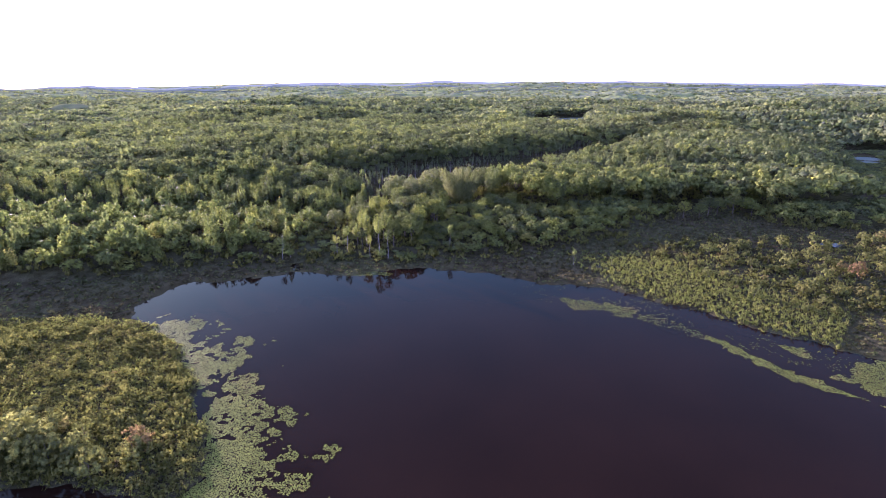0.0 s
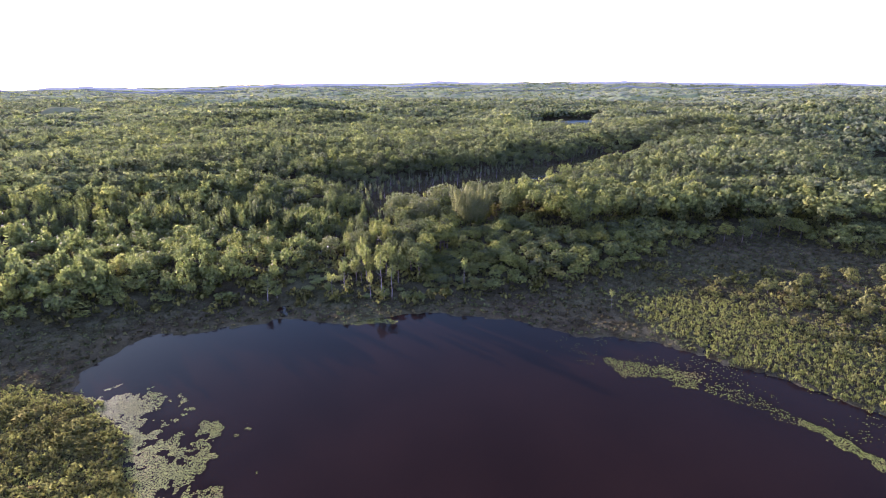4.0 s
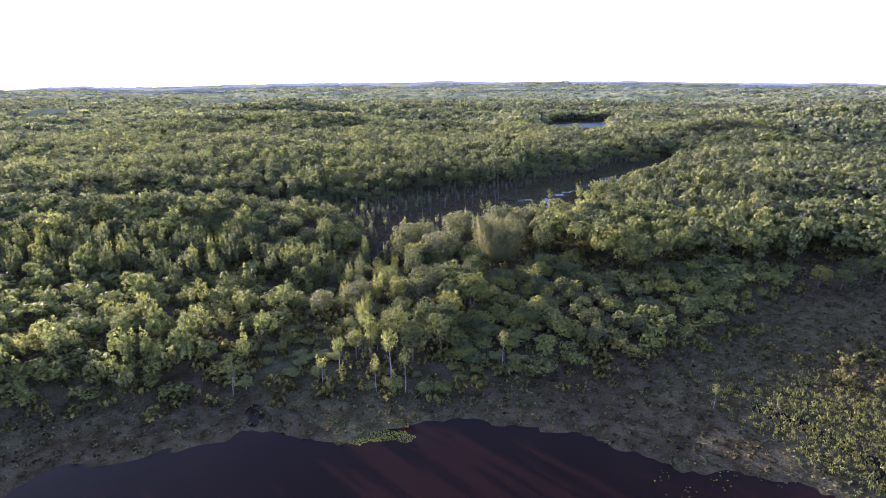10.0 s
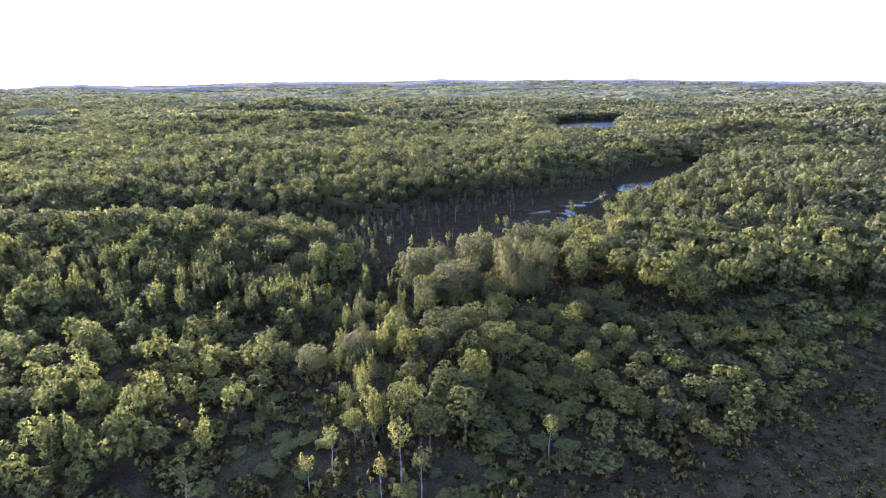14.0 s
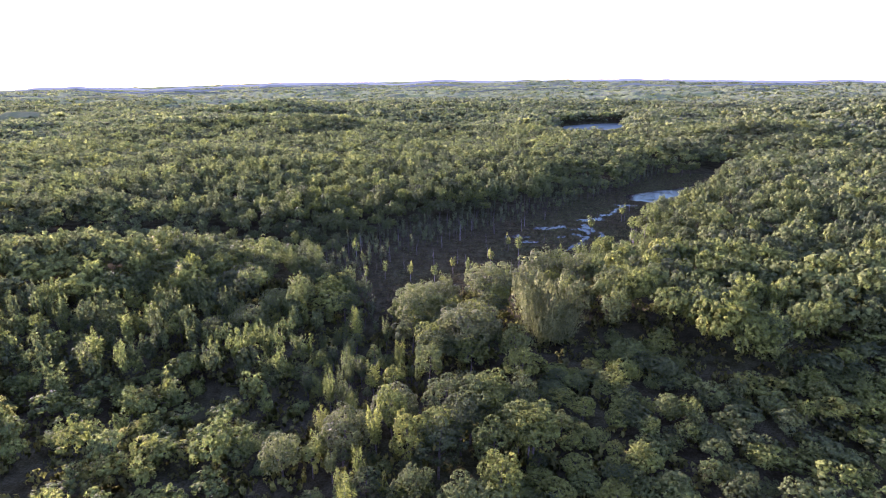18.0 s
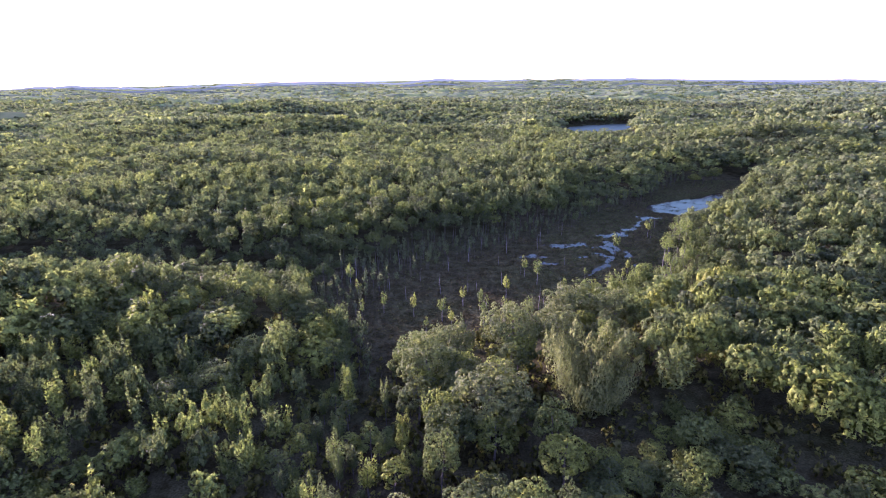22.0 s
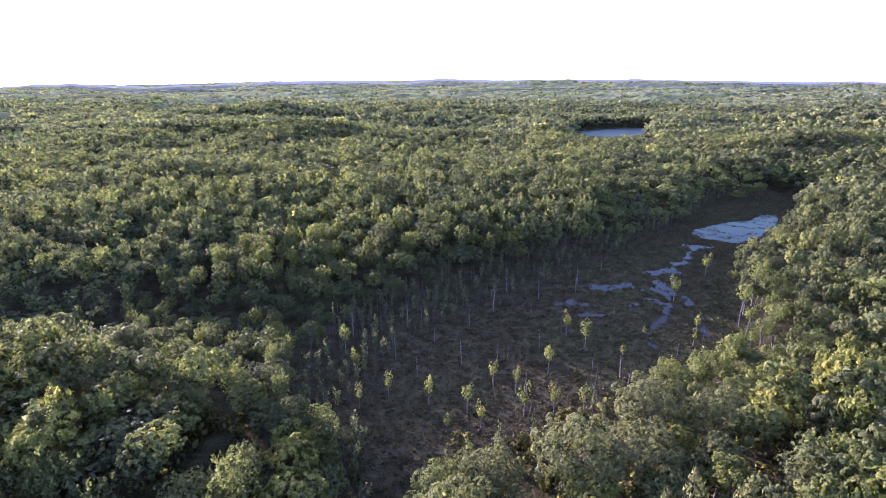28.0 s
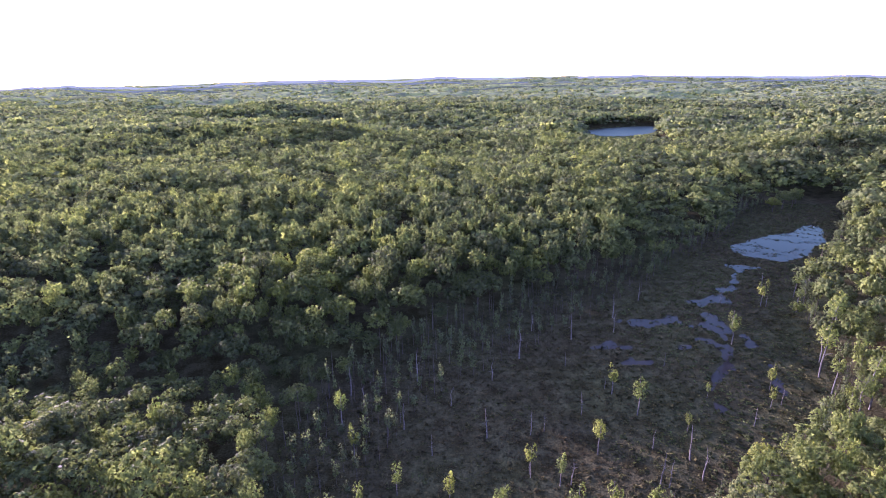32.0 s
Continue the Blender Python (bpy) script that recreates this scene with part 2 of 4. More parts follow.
def lattice(x, y, seed):
    """A repeatable random number for each whole x, y."""
    v = np.sin(x * 127.1 + y * 311.7 + seed * 74.7) * 43758.5453
    return v - np.floor(v)


def smooth_noise(x, y, size, seed):
    """Smooth noise from -1 to 1 with waves of about that size."""
    x, y = np.asarray(x, float) / size, np.asarray(y, float) / size
    ix, iy = np.floor(x), np.floor(y)
    u, v = x - ix, y - iy
    u, v = u * u * (3 - 2 * u), v * v * (3 - 2 * v)
    a, b, c, d = (lattice(ix + i, iy + j, seed) for i, j in ((0, 0), (1, 0), (0, 1), (1, 1)))
    return 2 * ((a * (1 - u) + b * u) * (1 - v) + (c * (1 - u) + d * u) * v) - 1


def ease(v, lo, hi):
    u = np.clip((v - lo) / (hi - lo), 0, 1)
    return u * u * (3 - 2 * u)


def fields(x, y):
    """How far each place lies inside the lake, the marsh, the fen and the ponds, with ragged shores."""
    rag = 1.3 * smooth_noise(x, y, 5, 3) + 0.8 * smooth_noise(x, y, 2.2, 4)
    f = {k: inside(x, y, p) for k, p in OUT.items()}
    for k in ("lake", "pond", "far", "east"):
        f[k] = f[k] + rag
    return f


def openness(f):
    """Metres inside (positive) or outside the land and water that has no wood."""
    return np.maximum.reduce(list(f.values()))


def off_line(x, y, pts):
    """Metres from a line of places."""
    best = np.full(x.shape, 1e9)
    for (ax, ay), (bx_, by_) in zip(pts, pts[1:]):
        u = np.clip(((x - ax) * (bx_ - ax) + (y - ay) * (by_ - ay)) / ((bx_ - ax) ** 2 + (by_ - ay) ** 2), 0, 1)
        best = np.minimum(best, np.hypot(x - ax - u * (bx_ - ax), y - ay - u * (by_ - ay)))
    return best


def height(x, y, f=None):
    x, y = np.asarray(x, float), np.asarray(y, float)
    f = f or fields(x, y)
    open_land = openness(f)
    d = np.maximum(-open_land, 0)
    far = np.hypot(x, y - 150)
    up = 4.5 * (1 - np.exp(-d / 30)) * (1 + 0.35 * smooth_noise(x, y, 60, 11))
    # a ridge west of the grove, with a hollow before and a wet dip behind it
    west = ease(-x, 8, 24) * ease(x, -230, -150)
    dip = np.exp(-(((y - 388) / 22) ** 2)) * west + 0.75 * np.exp(-(((y - 285) / 24) ** 2)) * west
    up = up * (1 - 0.8 * np.clip(dip, 0, 1)) + (2.6 + 1.6 * smooth_noise(x, y, 24, 19)) * ease(-x, 10, 48) * ease(x, -190, -120) * np.exp(-(((y - 342 + 0.08 * (x + 40) - 3 * smooth_noise(x, 0 * x, 30, 20)) / 14) ** 2)) * ease(d, 0, 14)
    hills = (12 * smooth_noise(x, y, 300, 12) + 8 * smooth_noise(x, y, 140, 13)) * ease(d, 20, 160) * ease(far, 300, 700)
    swell = 7 * smooth_noise(x, y, 700, 14) * ease(far, 1200, 2500)
    aside = x / np.maximum(y, 500) - 0.15
    edge = 54 - np.where(aside < 0, 76, 52) * aside**2
    rise = np.maximum(edge, -30) * ease(y, 900, 5000) ** 1.5
    for fx, fy, fr in FAR_FIELDS:
        rise = rise + 24 * ease(-np.hypot((x - fx) / fr, (y - fy) / (0.8 * fr)), -1.5, -0.3)
    wet = 0.28 + 0.16 * smooth_noise(x, y, 7, 15) + 0.12 * smooth_noise(x, y, 3, 16)
    z = wet + up + hills + swell + rise
    rag = 1.2 * smooth_noise(x, y, 4, 17) + 0.8 * smooth_noise(x, y, 1.9, 18)
    for line in STREAMS:
        z = z - 0.55 * ease(1.3 * rag - off_line(x, y, line), -1.9, -0.5)
    for px, py, pa, pb in POOLS:
        z = z - 0.6 * ease(0.75 * rag - np.hypot((x - px) / pa, (y - py) / pb), -1.0, -0.5)
    for (ax, ay), (bx_, by_) in CREEKS:
        u = np.clip(((x - ax) * (bx_ - ax) + (y - ay) * (by_ - ay)) / ((bx_ - ax) ** 2 + (by_ - ay) ** 2), 0, 1)
        off = np.hypot(x - ax - u * (bx_ - ax) - 0.9 * smooth_noise(x, y, 5, 21), y - ay - u * (by_ - ay))
        z = z - 0.6 * ease(-off, -1.5, -0.4)
    for k in ("lake", "pond", "far", "east"):
        s = ease(f[k], -0.8, 1.2)
        z = z * (1 - s) + s * (-0.25 - 1.2 * ease(f[k], 0, 12))
    return z


# ---- meshes from arrays ----
def mesh_from(name, verts, quads, mat, tone=None, outward=None):
    me = bpy.data.meshes.new(name)
    verts, quads = np.ascontiguousarray(verts, np.float32), np.ascontiguousarray(quads, np.int32)
    k = quads.shape[1]
    me.vertices.add(len(verts))
    me.vertices.foreach_set("co", verts.ravel())
    me.loops.add(quads.size)
    me.loops.foreach_set("vertex_index", quads.ravel())
    me.polygons.add(len(quads))
    me.polygons.foreach_set("loop_start", np.arange(0, quads.size, k, dtype=np.int32))
    if tone is not None:
        me.attributes.new("tone", "FLOAT", "FACE").data.foreach_set("value", np.ascontiguousarray(tone, np.float32))
    if outward is not None:
        me.attributes.new("outward", "FLOAT_VECTOR", "POINT").data.foreach_set("vector", np.ascontiguousarray(outward, np.float32).ravel())
    me.update(calc_edges=True)
    me.materials.append(mat)
    return me


def part(name, data, parent, label=""):
    ob = new(name, data)
    ob.parent = parent
    return tagged(ob, label)


# ---- ground and water ----
def steps(start, rules):
    out = [start]
    for end, first, grow in rules:
        s = first
        while out[-1] < end:
            out.append(min(out[-1] + s, end))
            s *= grow
    return np.array(out)


_right = steps(215, [(5200, 2.4, 1.11)])[1:]
_left = -steps(135, [(5200, 2.4, 1.11)])[1:][::-1]
GX = np.concatenate([_left, np.arange(-135, 215.1, 2.0), _right])
GY = np.concatenate([-steps(-60, [(600, 12, 1.2)])[::-1][:-1], steps(60, [(95, 5, 1.0), (232, 1.5, 1.0), (340, 3, 1.0), (540, 2, 1.0), (5040, 3, 1.04)])])
gx, gy = (a.ravel() for a in np.meshgrid(GX, GY))
gz = height(gx, gy)
nx, ny = len(GX), len(GY)
_i = (np.arange(ny - 1)[:, None] * nx + np.arange(nx - 1)[None]).ravel()
ground_mesh = mesh_from("ground", np.stack([gx, gy, gz], 1), np.stack([_i, _i + 1, _i + 1 + nx, _i + nx], 1), M_GROUND)
ground_mesh.polygons.foreach_set("use_smooth", np.ones(len(_i), bool))
tagged(new("ground", ground_mesh), "boggy ground of peat, sedge and leaf litter", "ground", kind="structure")


def water(name, x0, x1, y0, y1, mat, label):
    me = mesh_from(name, [(x0, y0, 0), (x1, y0, 0), (x1, y1, 0), (x0, y1, 0)], [(0, 1, 2, 3)], mat)
    tagged(new(name, me), label, "water", kind="structure")


water("lake_water", -75, 175, -120, 219, M_WATER, "still dark brown lake water mirroring the sky")
water("fen_water", -40, 230, 376, 590, M_POND, "shallow pond and pools of water in the fen")
water("far_pond_water", 180, 320, 925, 1095, M_FAR_POND, "far pond among the woods")
water("east_pond_water", 355, 436, 455, 536, M_FAR_POND, "small pond among the woods")


# ---- trees ----
def unit(v):
    return v / np.maximum(np.linalg.norm(v, axis=-1, keepdims=True), 1e-9)


def sprays(rng, pos, nrm, out, size, flat=0.72, rise=0.0):
    """Leaf sprays: small three-cornered tufts at the given places, each with its own turn, and the way out of the crown at each corner."""
    n = len(pos)
    t = unit(np.cross(nrm, rng.normal(size=(n, 3))))
    if rise:
        t = unit(t * (1 - rise) + rise * np.array([0, 0, 1.0]) + 0.25 * rise * out)
        nrm = unit(nrm - t * (nrm * t).sum(1, keepdims=True))
    b = np.cross(nrm, t)
    a = (1.15 * size * rng.uniform(0.6, 1.25, n))[:, None]
    w = a * 1.2 * flat * rng.uniform(0.75, 1.2, (n, 1))
    out = unit(out + rng.normal(size=(n, 3)) * 0.16)
    ways = np.stack([out + 0.5 * t, out - 0.3 * t + 0.4 * b, out - 0.3 * t - 0.4 * b], 1).reshape(-1, 3)
    return np.stack([pos + t * a - nrm * a * 0.2, pos - t * a * 0.55 + b * w, pos - t * a * 0.55 - b * w], 1).reshape(-1, 3), unit(ways)


def crown_round(seed, n, r, h, base, lobes, size, tight=0.62, low=1.45):
    """A broad crown of many lobes: radius r, from base up to base + h."""
    rng = np.random.default_rng(seed)
    k = np.arange(lobes) + 0.5
    ct = 1 - low * k / lobes
    az = k * 2.39996 + rng.uniform(0, 6)
    st = np.sqrt(np.maximum(1 - ct**2, 0))
    far = rng.uniform(tight - 0.20, tight + 0.18, lobes)
    c = np.stack([r * far * st * np.cos(az), r * far * st * np.sin(az), base + h * (0.45 + 0.45 * far * ct)], 1)
    c += rng.normal(size=c.shape) * r * [0.08, 0.08, 0.13]
    lr = r * rng.uniform(0.22, 0.46, lobes) * (15 / max(lobes, 8)) ** 0.35
    # clumps of leaves on the outside of the lobes, each a small dome of sprays
    per = 7 if n > 150 else 5 if n > 30 else 3
    m = max(n // per, 3)
    pick = rng.choice(lobes, 4 * m, p=lr**2 / (lr**2).sum())
    mid = np.array([0, 0, base + 0.35 * h])
    d = unit(rng.normal(size=(4 * m, 3)) + unit(c[pick] - mid) * 0.9 + [0, 0, 0.25])
    at = c[pick] + d * (lr[pick] * rng.uniform(0.85, 1.06, 4 * m))[:, None] * [1, 1, 0.9]
    deep = np.min(np.linalg.norm(at[:, None] - c[None], axis=2) / lr[None], axis=1)
    best = np.argsort(-np.minimum(deep, 0.95) - 0.02 * rng.uniform(size=4 * m))[:m]
    at, d = at[best], d[best]
    wide = 1.25 * size * rng.uniform(0.7, 1.35, m)
    own = np.repeat(np.arange(m), per)
    k = len(own)
    e = unit(rng.normal(size=(k, 3)) + 0.9 * d[own] + [0, 0, 0.35])
    pos = at[own] + e * wide[own][:, None]
    leafy = sprays(rng, pos, unit(e + rng.normal(size=(k, 3)) * 0.3), unit(0.8 * e + 0.45 * d[own]), size)
    if lobes < 4:
        return leafy
    # large inner sprays added in each lobe to block light and deepen shade
    inner = np.repeat(c, 2, 0) - [0, 0, 0.12 * r]
    way = unit(rng.normal(size=inner.shape))
    light_block = sprays(rng, inner, way, unit(inner - mid), 0.62 * np.repeat(lr, 2), 0.85)
    return np.concatenate([leafy[0], light_block[0]]), np.concatenate([leafy[1], light_block[1]])


def crown_tall(seed, n, r, h, base, size, stems=7, dome=0.0, rise=0.45):
    """A narrow upright crown of several pointed leaders."""
    rng = np.random.default_rng(seed)
    az = np.arange(stems) * 2.4 + rng.uniform(0, 6)
    off = np.stack([np.cos(az), np.sin(az)], 1) * (r * np.sqrt((np.arange(stems) + 0.3) / stems) * 0.72)[:, None]
    top = base + h * (rng.uniform(0.5, 1.0, stems) if not dome else rng.uniform(0.82, 1.0, stems) * (1 - dome * (np.arange(stems) / stems) ** 1.3))
    pick = rng.integers(0, stems, n)
    u = rng.beta(1.2, 1.1, n)
    wide = 0.52 * (5 / stems) ** 0.5
    rad = r * wide * np.sin(np.clip(u * 0.9 + 0.12, 0, 1) * np.pi) ** 0.7 * rng.uniform(0.5, 1.05, n)
    a = rng.uniform(0, 2 * np.pi, n)
    out = np.stack([np.cos(a), np.sin(a)], 1)
    low = base + 0.12 * h * rng.uniform(0, 1, stems)
    pos = np.concatenate([off[pick] * (0.5 + 0.6 * u)[:, None] + out * rad[:, None], (low[pick] + u * (top - low)[pick])[:, None]], 1)
    way = unit(np.concatenate([out + 0.4 * off[pick] / r, 0.15 + 0.7 * u[:, None]], 1))
    return sprays(rng, pos, unit(way + rng.normal(size=(n, 3)) * 0.6), way, size * (1 + 0.4 * rise), 0.55 - 0.2 * rise, rise)


def tube(p0, p1, r0, r1, sides=6):
    p0, p1 = np.array(p0, float), np.array(p1, float)
    d = unit(p1 - p0)
    t = unit(np.cross(d, [0.3, 0.9, 0.1]))
    b = np.cross(d, t)
    a = np.arange(sides) * 2 * np.pi / sides
    ring = np.cos(a)[:, None] * t + np.sin(a)[:, None] * b
    i = np.arange(sides)
    j = (i + 1) % sides
    return np.concatenate([p0 + ring * r0, p1 + ring * r1]), np.stack([i, j, j + sides, i + sides], 1)


def wood_of(seed, tall, r, limbs=6, spread=0.5, lean=0.03, sides=6):
    """A tapered trunk in three bends, with limbs."""
    rng = np.random.default_rng(seed)
    vs, fs, n = [], [], 0
    pts = [np.array([0, 0, -0.3])]
    for u in (0.3, 0.62, 1.0):
        pts.append(np.array([*(rng.normal(size=2) * lean * tall * u), tall * u]))
    rad = [r, r * 0.78, r * 0.5, r * 0.14]
    segs = [(pts[i], pts[i + 1], rad[i], rad[i + 1]) for i in range(3)]
    for k in range(limbs):
        u = rng.uniform(0.35, 0.92)
        i = 0 if u < 0.3 else 1 if u < 0.62 else 2
        lo, hi = (0, 0.3, 0.62)[i], (0.3, 0.62, 1.0)[i]
        p = pts[i] + (pts[i + 1] - pts[i]) * (u - lo) / (hi - lo)
        a = k * 2.4 + rng.uniform(-0.4, 0.4)
        ln = tall * spread * (1.1 - u) * rng.uniform(0.6, 1.0)
        segs.append((p, p + [math.cos(a) * ln, math.sin(a) * ln, ln * rng.uniform(0.35, 0.9)], r * 0.36 * (1.15 - u), r * 0.06))
    for s in segs:
        v, f = tube(*s, sides=sides)
        vs.append(v)
        fs.append(f + n)
        n += len(v)
    return np.concatenate(vs), np.concatenate(fs)


def tall_of(tpl):
    """The template's height, by which its copies are stretched to theirs."""
    return float(np.percentile(tpl[:, 2], 99))


def stuff_mesh(name, templates, place, turn, scale, tone, which, mat, slots=None):
    """All copies of the templates in one mesh, with a tone and the way outward for each spray."""
    vs, ts, os, ms = [], [], [], []
    for k, (tpl, out) in enumerate(templates):
        sel = np.nonzero(which == k)[0]
        if not len(sel):
            continue
        c, s = np.cos(turn[sel])[:, None], np.sin(turn[sel])[:, None]
        x, y, z = (tpl[:, i][None] for i in range(3))
        sx, sz = scale[sel, 0:1], scale[sel, 1:2] / tall_of(tpl)
        v = np.stack([(x * c - y * s) * sx, (x * s + y * c) * sx, z * sz + 0 * c], 2) + place[sel][:, None]
        vs.append(v.reshape(-1, 3).astype(np.float32))
        x, y, z = (out[:, i][None] for i in range(3))
        os.append(np.stack([x * c - y * s, x * s + y * c, z + 0 * c], 2).reshape(-1, 3).astype(np.float32))
        ts.append(np.repeat(tone[sel], len(out) // 3))
        ms.append(np.full(len(ts[-1]), slots[k] if slots else 0, np.int32))
    v = np.concatenate(vs)
    me = mesh_from(name, v, np.arange(len(v)).reshape(-1, 3), mat if slots is None else mat[0], np.concatenate(ts), np.concatenate(os))
    if slots:
        for m in mat[1:]:
            me.materials.append(m)
        me.polygons.foreach_set("material_index", np.concatenate(ms))
    return me


def soup(verts, faces):
    return verts[np.concatenate([faces[:, [0, 1, 2]], faces[:, [0, 2, 3]]])].reshape(-1, 3)


def scatter(x0, x1, y0, y1, gap, seed, jitter=0.42):
    rng = np.random.default_rng(seed)
    xs, ys = np.arange(x0, x1, gap), np.arange(y0, y1, gap * 0.87)
    x, y = np.meshgrid(xs, ys)
    x = x + (np.arange(len(ys))[:, None] % 2) * gap / 2
    x, y = x + rng.uniform(-jitter, jitter, x.shape) * gap, y + rng.uniform(-jitter, jitter, y.shape) * gap
    return x.ravel(), y.ravel(), rng


def in_view(x, y, margin=25):
    """The wedge of land ahead of the flight."""
    return np.abs(x - 5) < 0.93 * np.maximum(y - 40, 0) + margin


HR, HT = 2.4, 3.6  # crown height of the templates, for a radius of one
T_NEAR = [crown_tall(s + 20, 460, 1.0, HT, 0.0, 0.145) for s in range(5)]
T_MID = [crown_tall(s + 30, 190, 1.0, HT, 0.0, 0.22) for s in range(5)]
# broad crowns in ever fewer, larger sprays, for trees ever further from the flight: (metres, templates)
LEVELS = [(118, [crown_round(s, 1150, 1.0, HR, 0.0, 26, 0.088, 0.66, 1.25) for s in range(5)] + [crown_tall(s + 5, 900, 1.0, HR * 1.1, 0.0, 0.085, 12, 0.35, 0.5) for s in range(3)], M_LEAF_NEAR),
          (180, [crown_round(s + 10, 560, 1.0, HR, 0.0, 20, 0.122, 0.66, 1.2) for s in range(5)] + [crown_tall(s + 15, 480, 1.0, HR * 1.1, 0.0, 0.118, 10, 0.35, 0.5) for s in range(3)], M_LEAF_NEAR),
          (320, [crown_round(s + 40, 185, 1.0, HR, 0.0, 14, 0.20, 0.66, 1.15) for s in range(6)] + [crown_tall(s + 45, 170, 1.0, HR * 1.1, 0.0, 0.19, 8, 0.35, 0.5) for s in range(3)], M_LEAF_MID),
          (600, [crown_round(s + 60, 48, 1.02, HR, 0.0, 8, 0.33, 0.62, 1.1) for s in range(6)], M_LEAF_MID),
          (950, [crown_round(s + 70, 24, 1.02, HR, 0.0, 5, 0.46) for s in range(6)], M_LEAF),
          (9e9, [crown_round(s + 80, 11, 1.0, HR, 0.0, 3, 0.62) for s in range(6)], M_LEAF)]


def nearest_view(x, y):
    """About how near the flight comes to a place while it is still ahead and in view."""
    cy = np.clip(y - np.abs(x - 5) / 0.85 - 30, 47, 283)
    return np.hypot(np.hypot(x - 5, y - cy), 50)

# ---- single trees, each a thing of its own ----
def tree_model(name, crown, wood_parts, leaf, bark, label, crown_label=""):
    """A tree at the origin: an Empty with trunk and crown, far below the ground until it is copied into place."""
    ob = new(name)
    tagged(ob, label, "tree")
    part("trunk", mesh_from("trunk", *wood_parts, bark), ob)
    v, out = crown
    part("crown", mesh_from("crown", v, np.arange(len(v)).reshape(-1, 3), leaf, None, out), ob, crown_label)
    return ob


class Kinds:
    """Models of one kind of tree; the first use of each model is the model itself."""

    def __init__(self, models, group):
        self.models, self.used, self.group = models, set(), group

    def put(self, k, x, y, z, turn, sx, sz):
        ob = self.models[k % len(self.models)]
        m = pose(x, y, z, 0, 0, math.degrees(turn)) @ Matrix.Diagonal((sx, sx, sz, 1))
        tagged(ob, group=self.group)
        if ob in self.used:
            return copy_thing(ob, m)
        self.used.add(ob)
        ob.matrix_basis = m
        return ob


GIANTS = Kinds([tree_model("oak_tree", crown_round(300 + s, 14000, 6.4, 12.5, 3.8, 110, 0.168, 0.74), wood_of(310 + s, 12.5, 0.42, 9), M_OAK, M_BARK,
                           "great spreading oak with silvery green leaves", "dense lobed crown of silvery leaves") for s in range(4)], "great oaks of the grove")
OAKS = Kinds([tree_model("broadleaf_tree", crown_round(320 + s, 5000, 4.1, 11.0, 3.2, 46, 0.178, 0.68), wood_of(330 + s, 11.5, 0.26, 7), M_LEAF_ONE, M_BARK,
                         "full-crowned green broadleaf tree in the wood") for s in range(6)], "broadleaf trees of the grove")
LIGHT = Kinds([tree_model("light_tree", (crown_tall(370 + s, 1500, 1.9, 8.2, 3.6, 0.165, 8) if s % 3 else crown_round(370 + s, 1700, 1.9, 7.6, 4.0, 24, 0.16, 0.74)), wood_of(380 + s, 10.5, 0.17, 7, 0.3), M_LEAF_ONE, M_BARK,
                          "smallish green tree with a loose ragged crown") for s in range(6)], "ragged trees of the rise")
BIRCHES = Kinds([tree_model("birch_tree", crown_tall(340 + s, 1500, 2.3, 7.6, 2.4, 0.195, 9), wood_of(350 + s, 9.3, 0.13, 6, 0.22), M_YOUNG_ONE, M_BIRCH,
                            "slim young birch with yellow-green upright crown") for s in range(6)], "young birches by the lake")

GIANT_OAKS = [(0, 311, 1.0), (12, 295, 1.08), (20, 323, 1.1), (37, 337, 1.05), (47, 333, 0.95), (31, 325, 0.9), (6, 322, 0.75), (9, 306, 0.7),
              (-40, 318, 0.72), (-44, 308, 0.68), (-11, 262, 0.62), (-3, 269, 0.7), (-21, 257, 0.55)]
GREEN_OAKS = [(-84, 346, 0.9), (-72, 344, 1.0), (-63, 343, 0.85), (-58, 347, 0.9), (-40, 342, 0.95), (-30, 337, 1.0), (-26, 341, 0.8), (-20, 334, 0.75), (-69, 337, 0.9), (-84, 326, 0.95), (-50, 340, 1.0), (-97, 350, 0.9), (-61, 305, 0.95), (-51, 302, 0.9), (1, 255, 0.65), (15, 264, 0.6), (28, 266, 0.5), (33, 270, 0.55), (38, 276, 0.5), (10, 279, 0.6), (22, 272, 0.5), (172, 553, 0.9), (181, 559, 1.0), (189, 563, 0.95), (196, 571, 0.9), (138, 284, 0.8), (145, 283, 0.9), (151, 287, 1.0), (157, 290, 0.85), (165, 291, 0.95), (172, 287, 0.8),
              (46, 350, 1.2), (57, 344, 1.25), (66, 353, 1.05), (88, 366, 1.0), (76, 361, 0.9), (104, 402, 0.85), (113, 424, 0.85), (121, 440, 0.8), (54, 356, 0.8), (97, 380, 0.8), (109, 412, 0.7), (68, 343, 1.1)]
WILLOW = (33, 303)
rng = np.random.default_rng(5)
for k, (x, y, s) in enumerate(GIANT_OAKS):
    GIANTS.put(k, x, y, float(height([x], [y])[0]), rng.uniform(0, 6.28), s, s * rng.uniform(0.9, 1.0))
for k, (x, y, s) in enumerate(GREEN_OAKS):
    OAKS.put(k, x, y, float(height([x], [y])[0]), rng.uniform(0, 6.28), s, s * rng.uniform(0.85, 0.95))
wz = float(height([WILLOW[0]], [WILLOW[1]])[0])
willow = tree_model("willow_tree", crown_tall(360, 26000, 11.6, 15.0, 0.6, 0.215, 34, 0.0, 0.8), wood_of(361, 12, 0.4, 12, 0.6), M_WILLOW, M_BARK, "broad bushy willow with olive-green upright sprays")
willow.matrix_basis = pose(WILLOW[0], WILLOW[1], wz) @ Matrix.Diagonal((1.05, 1.05, 1.12, 1))


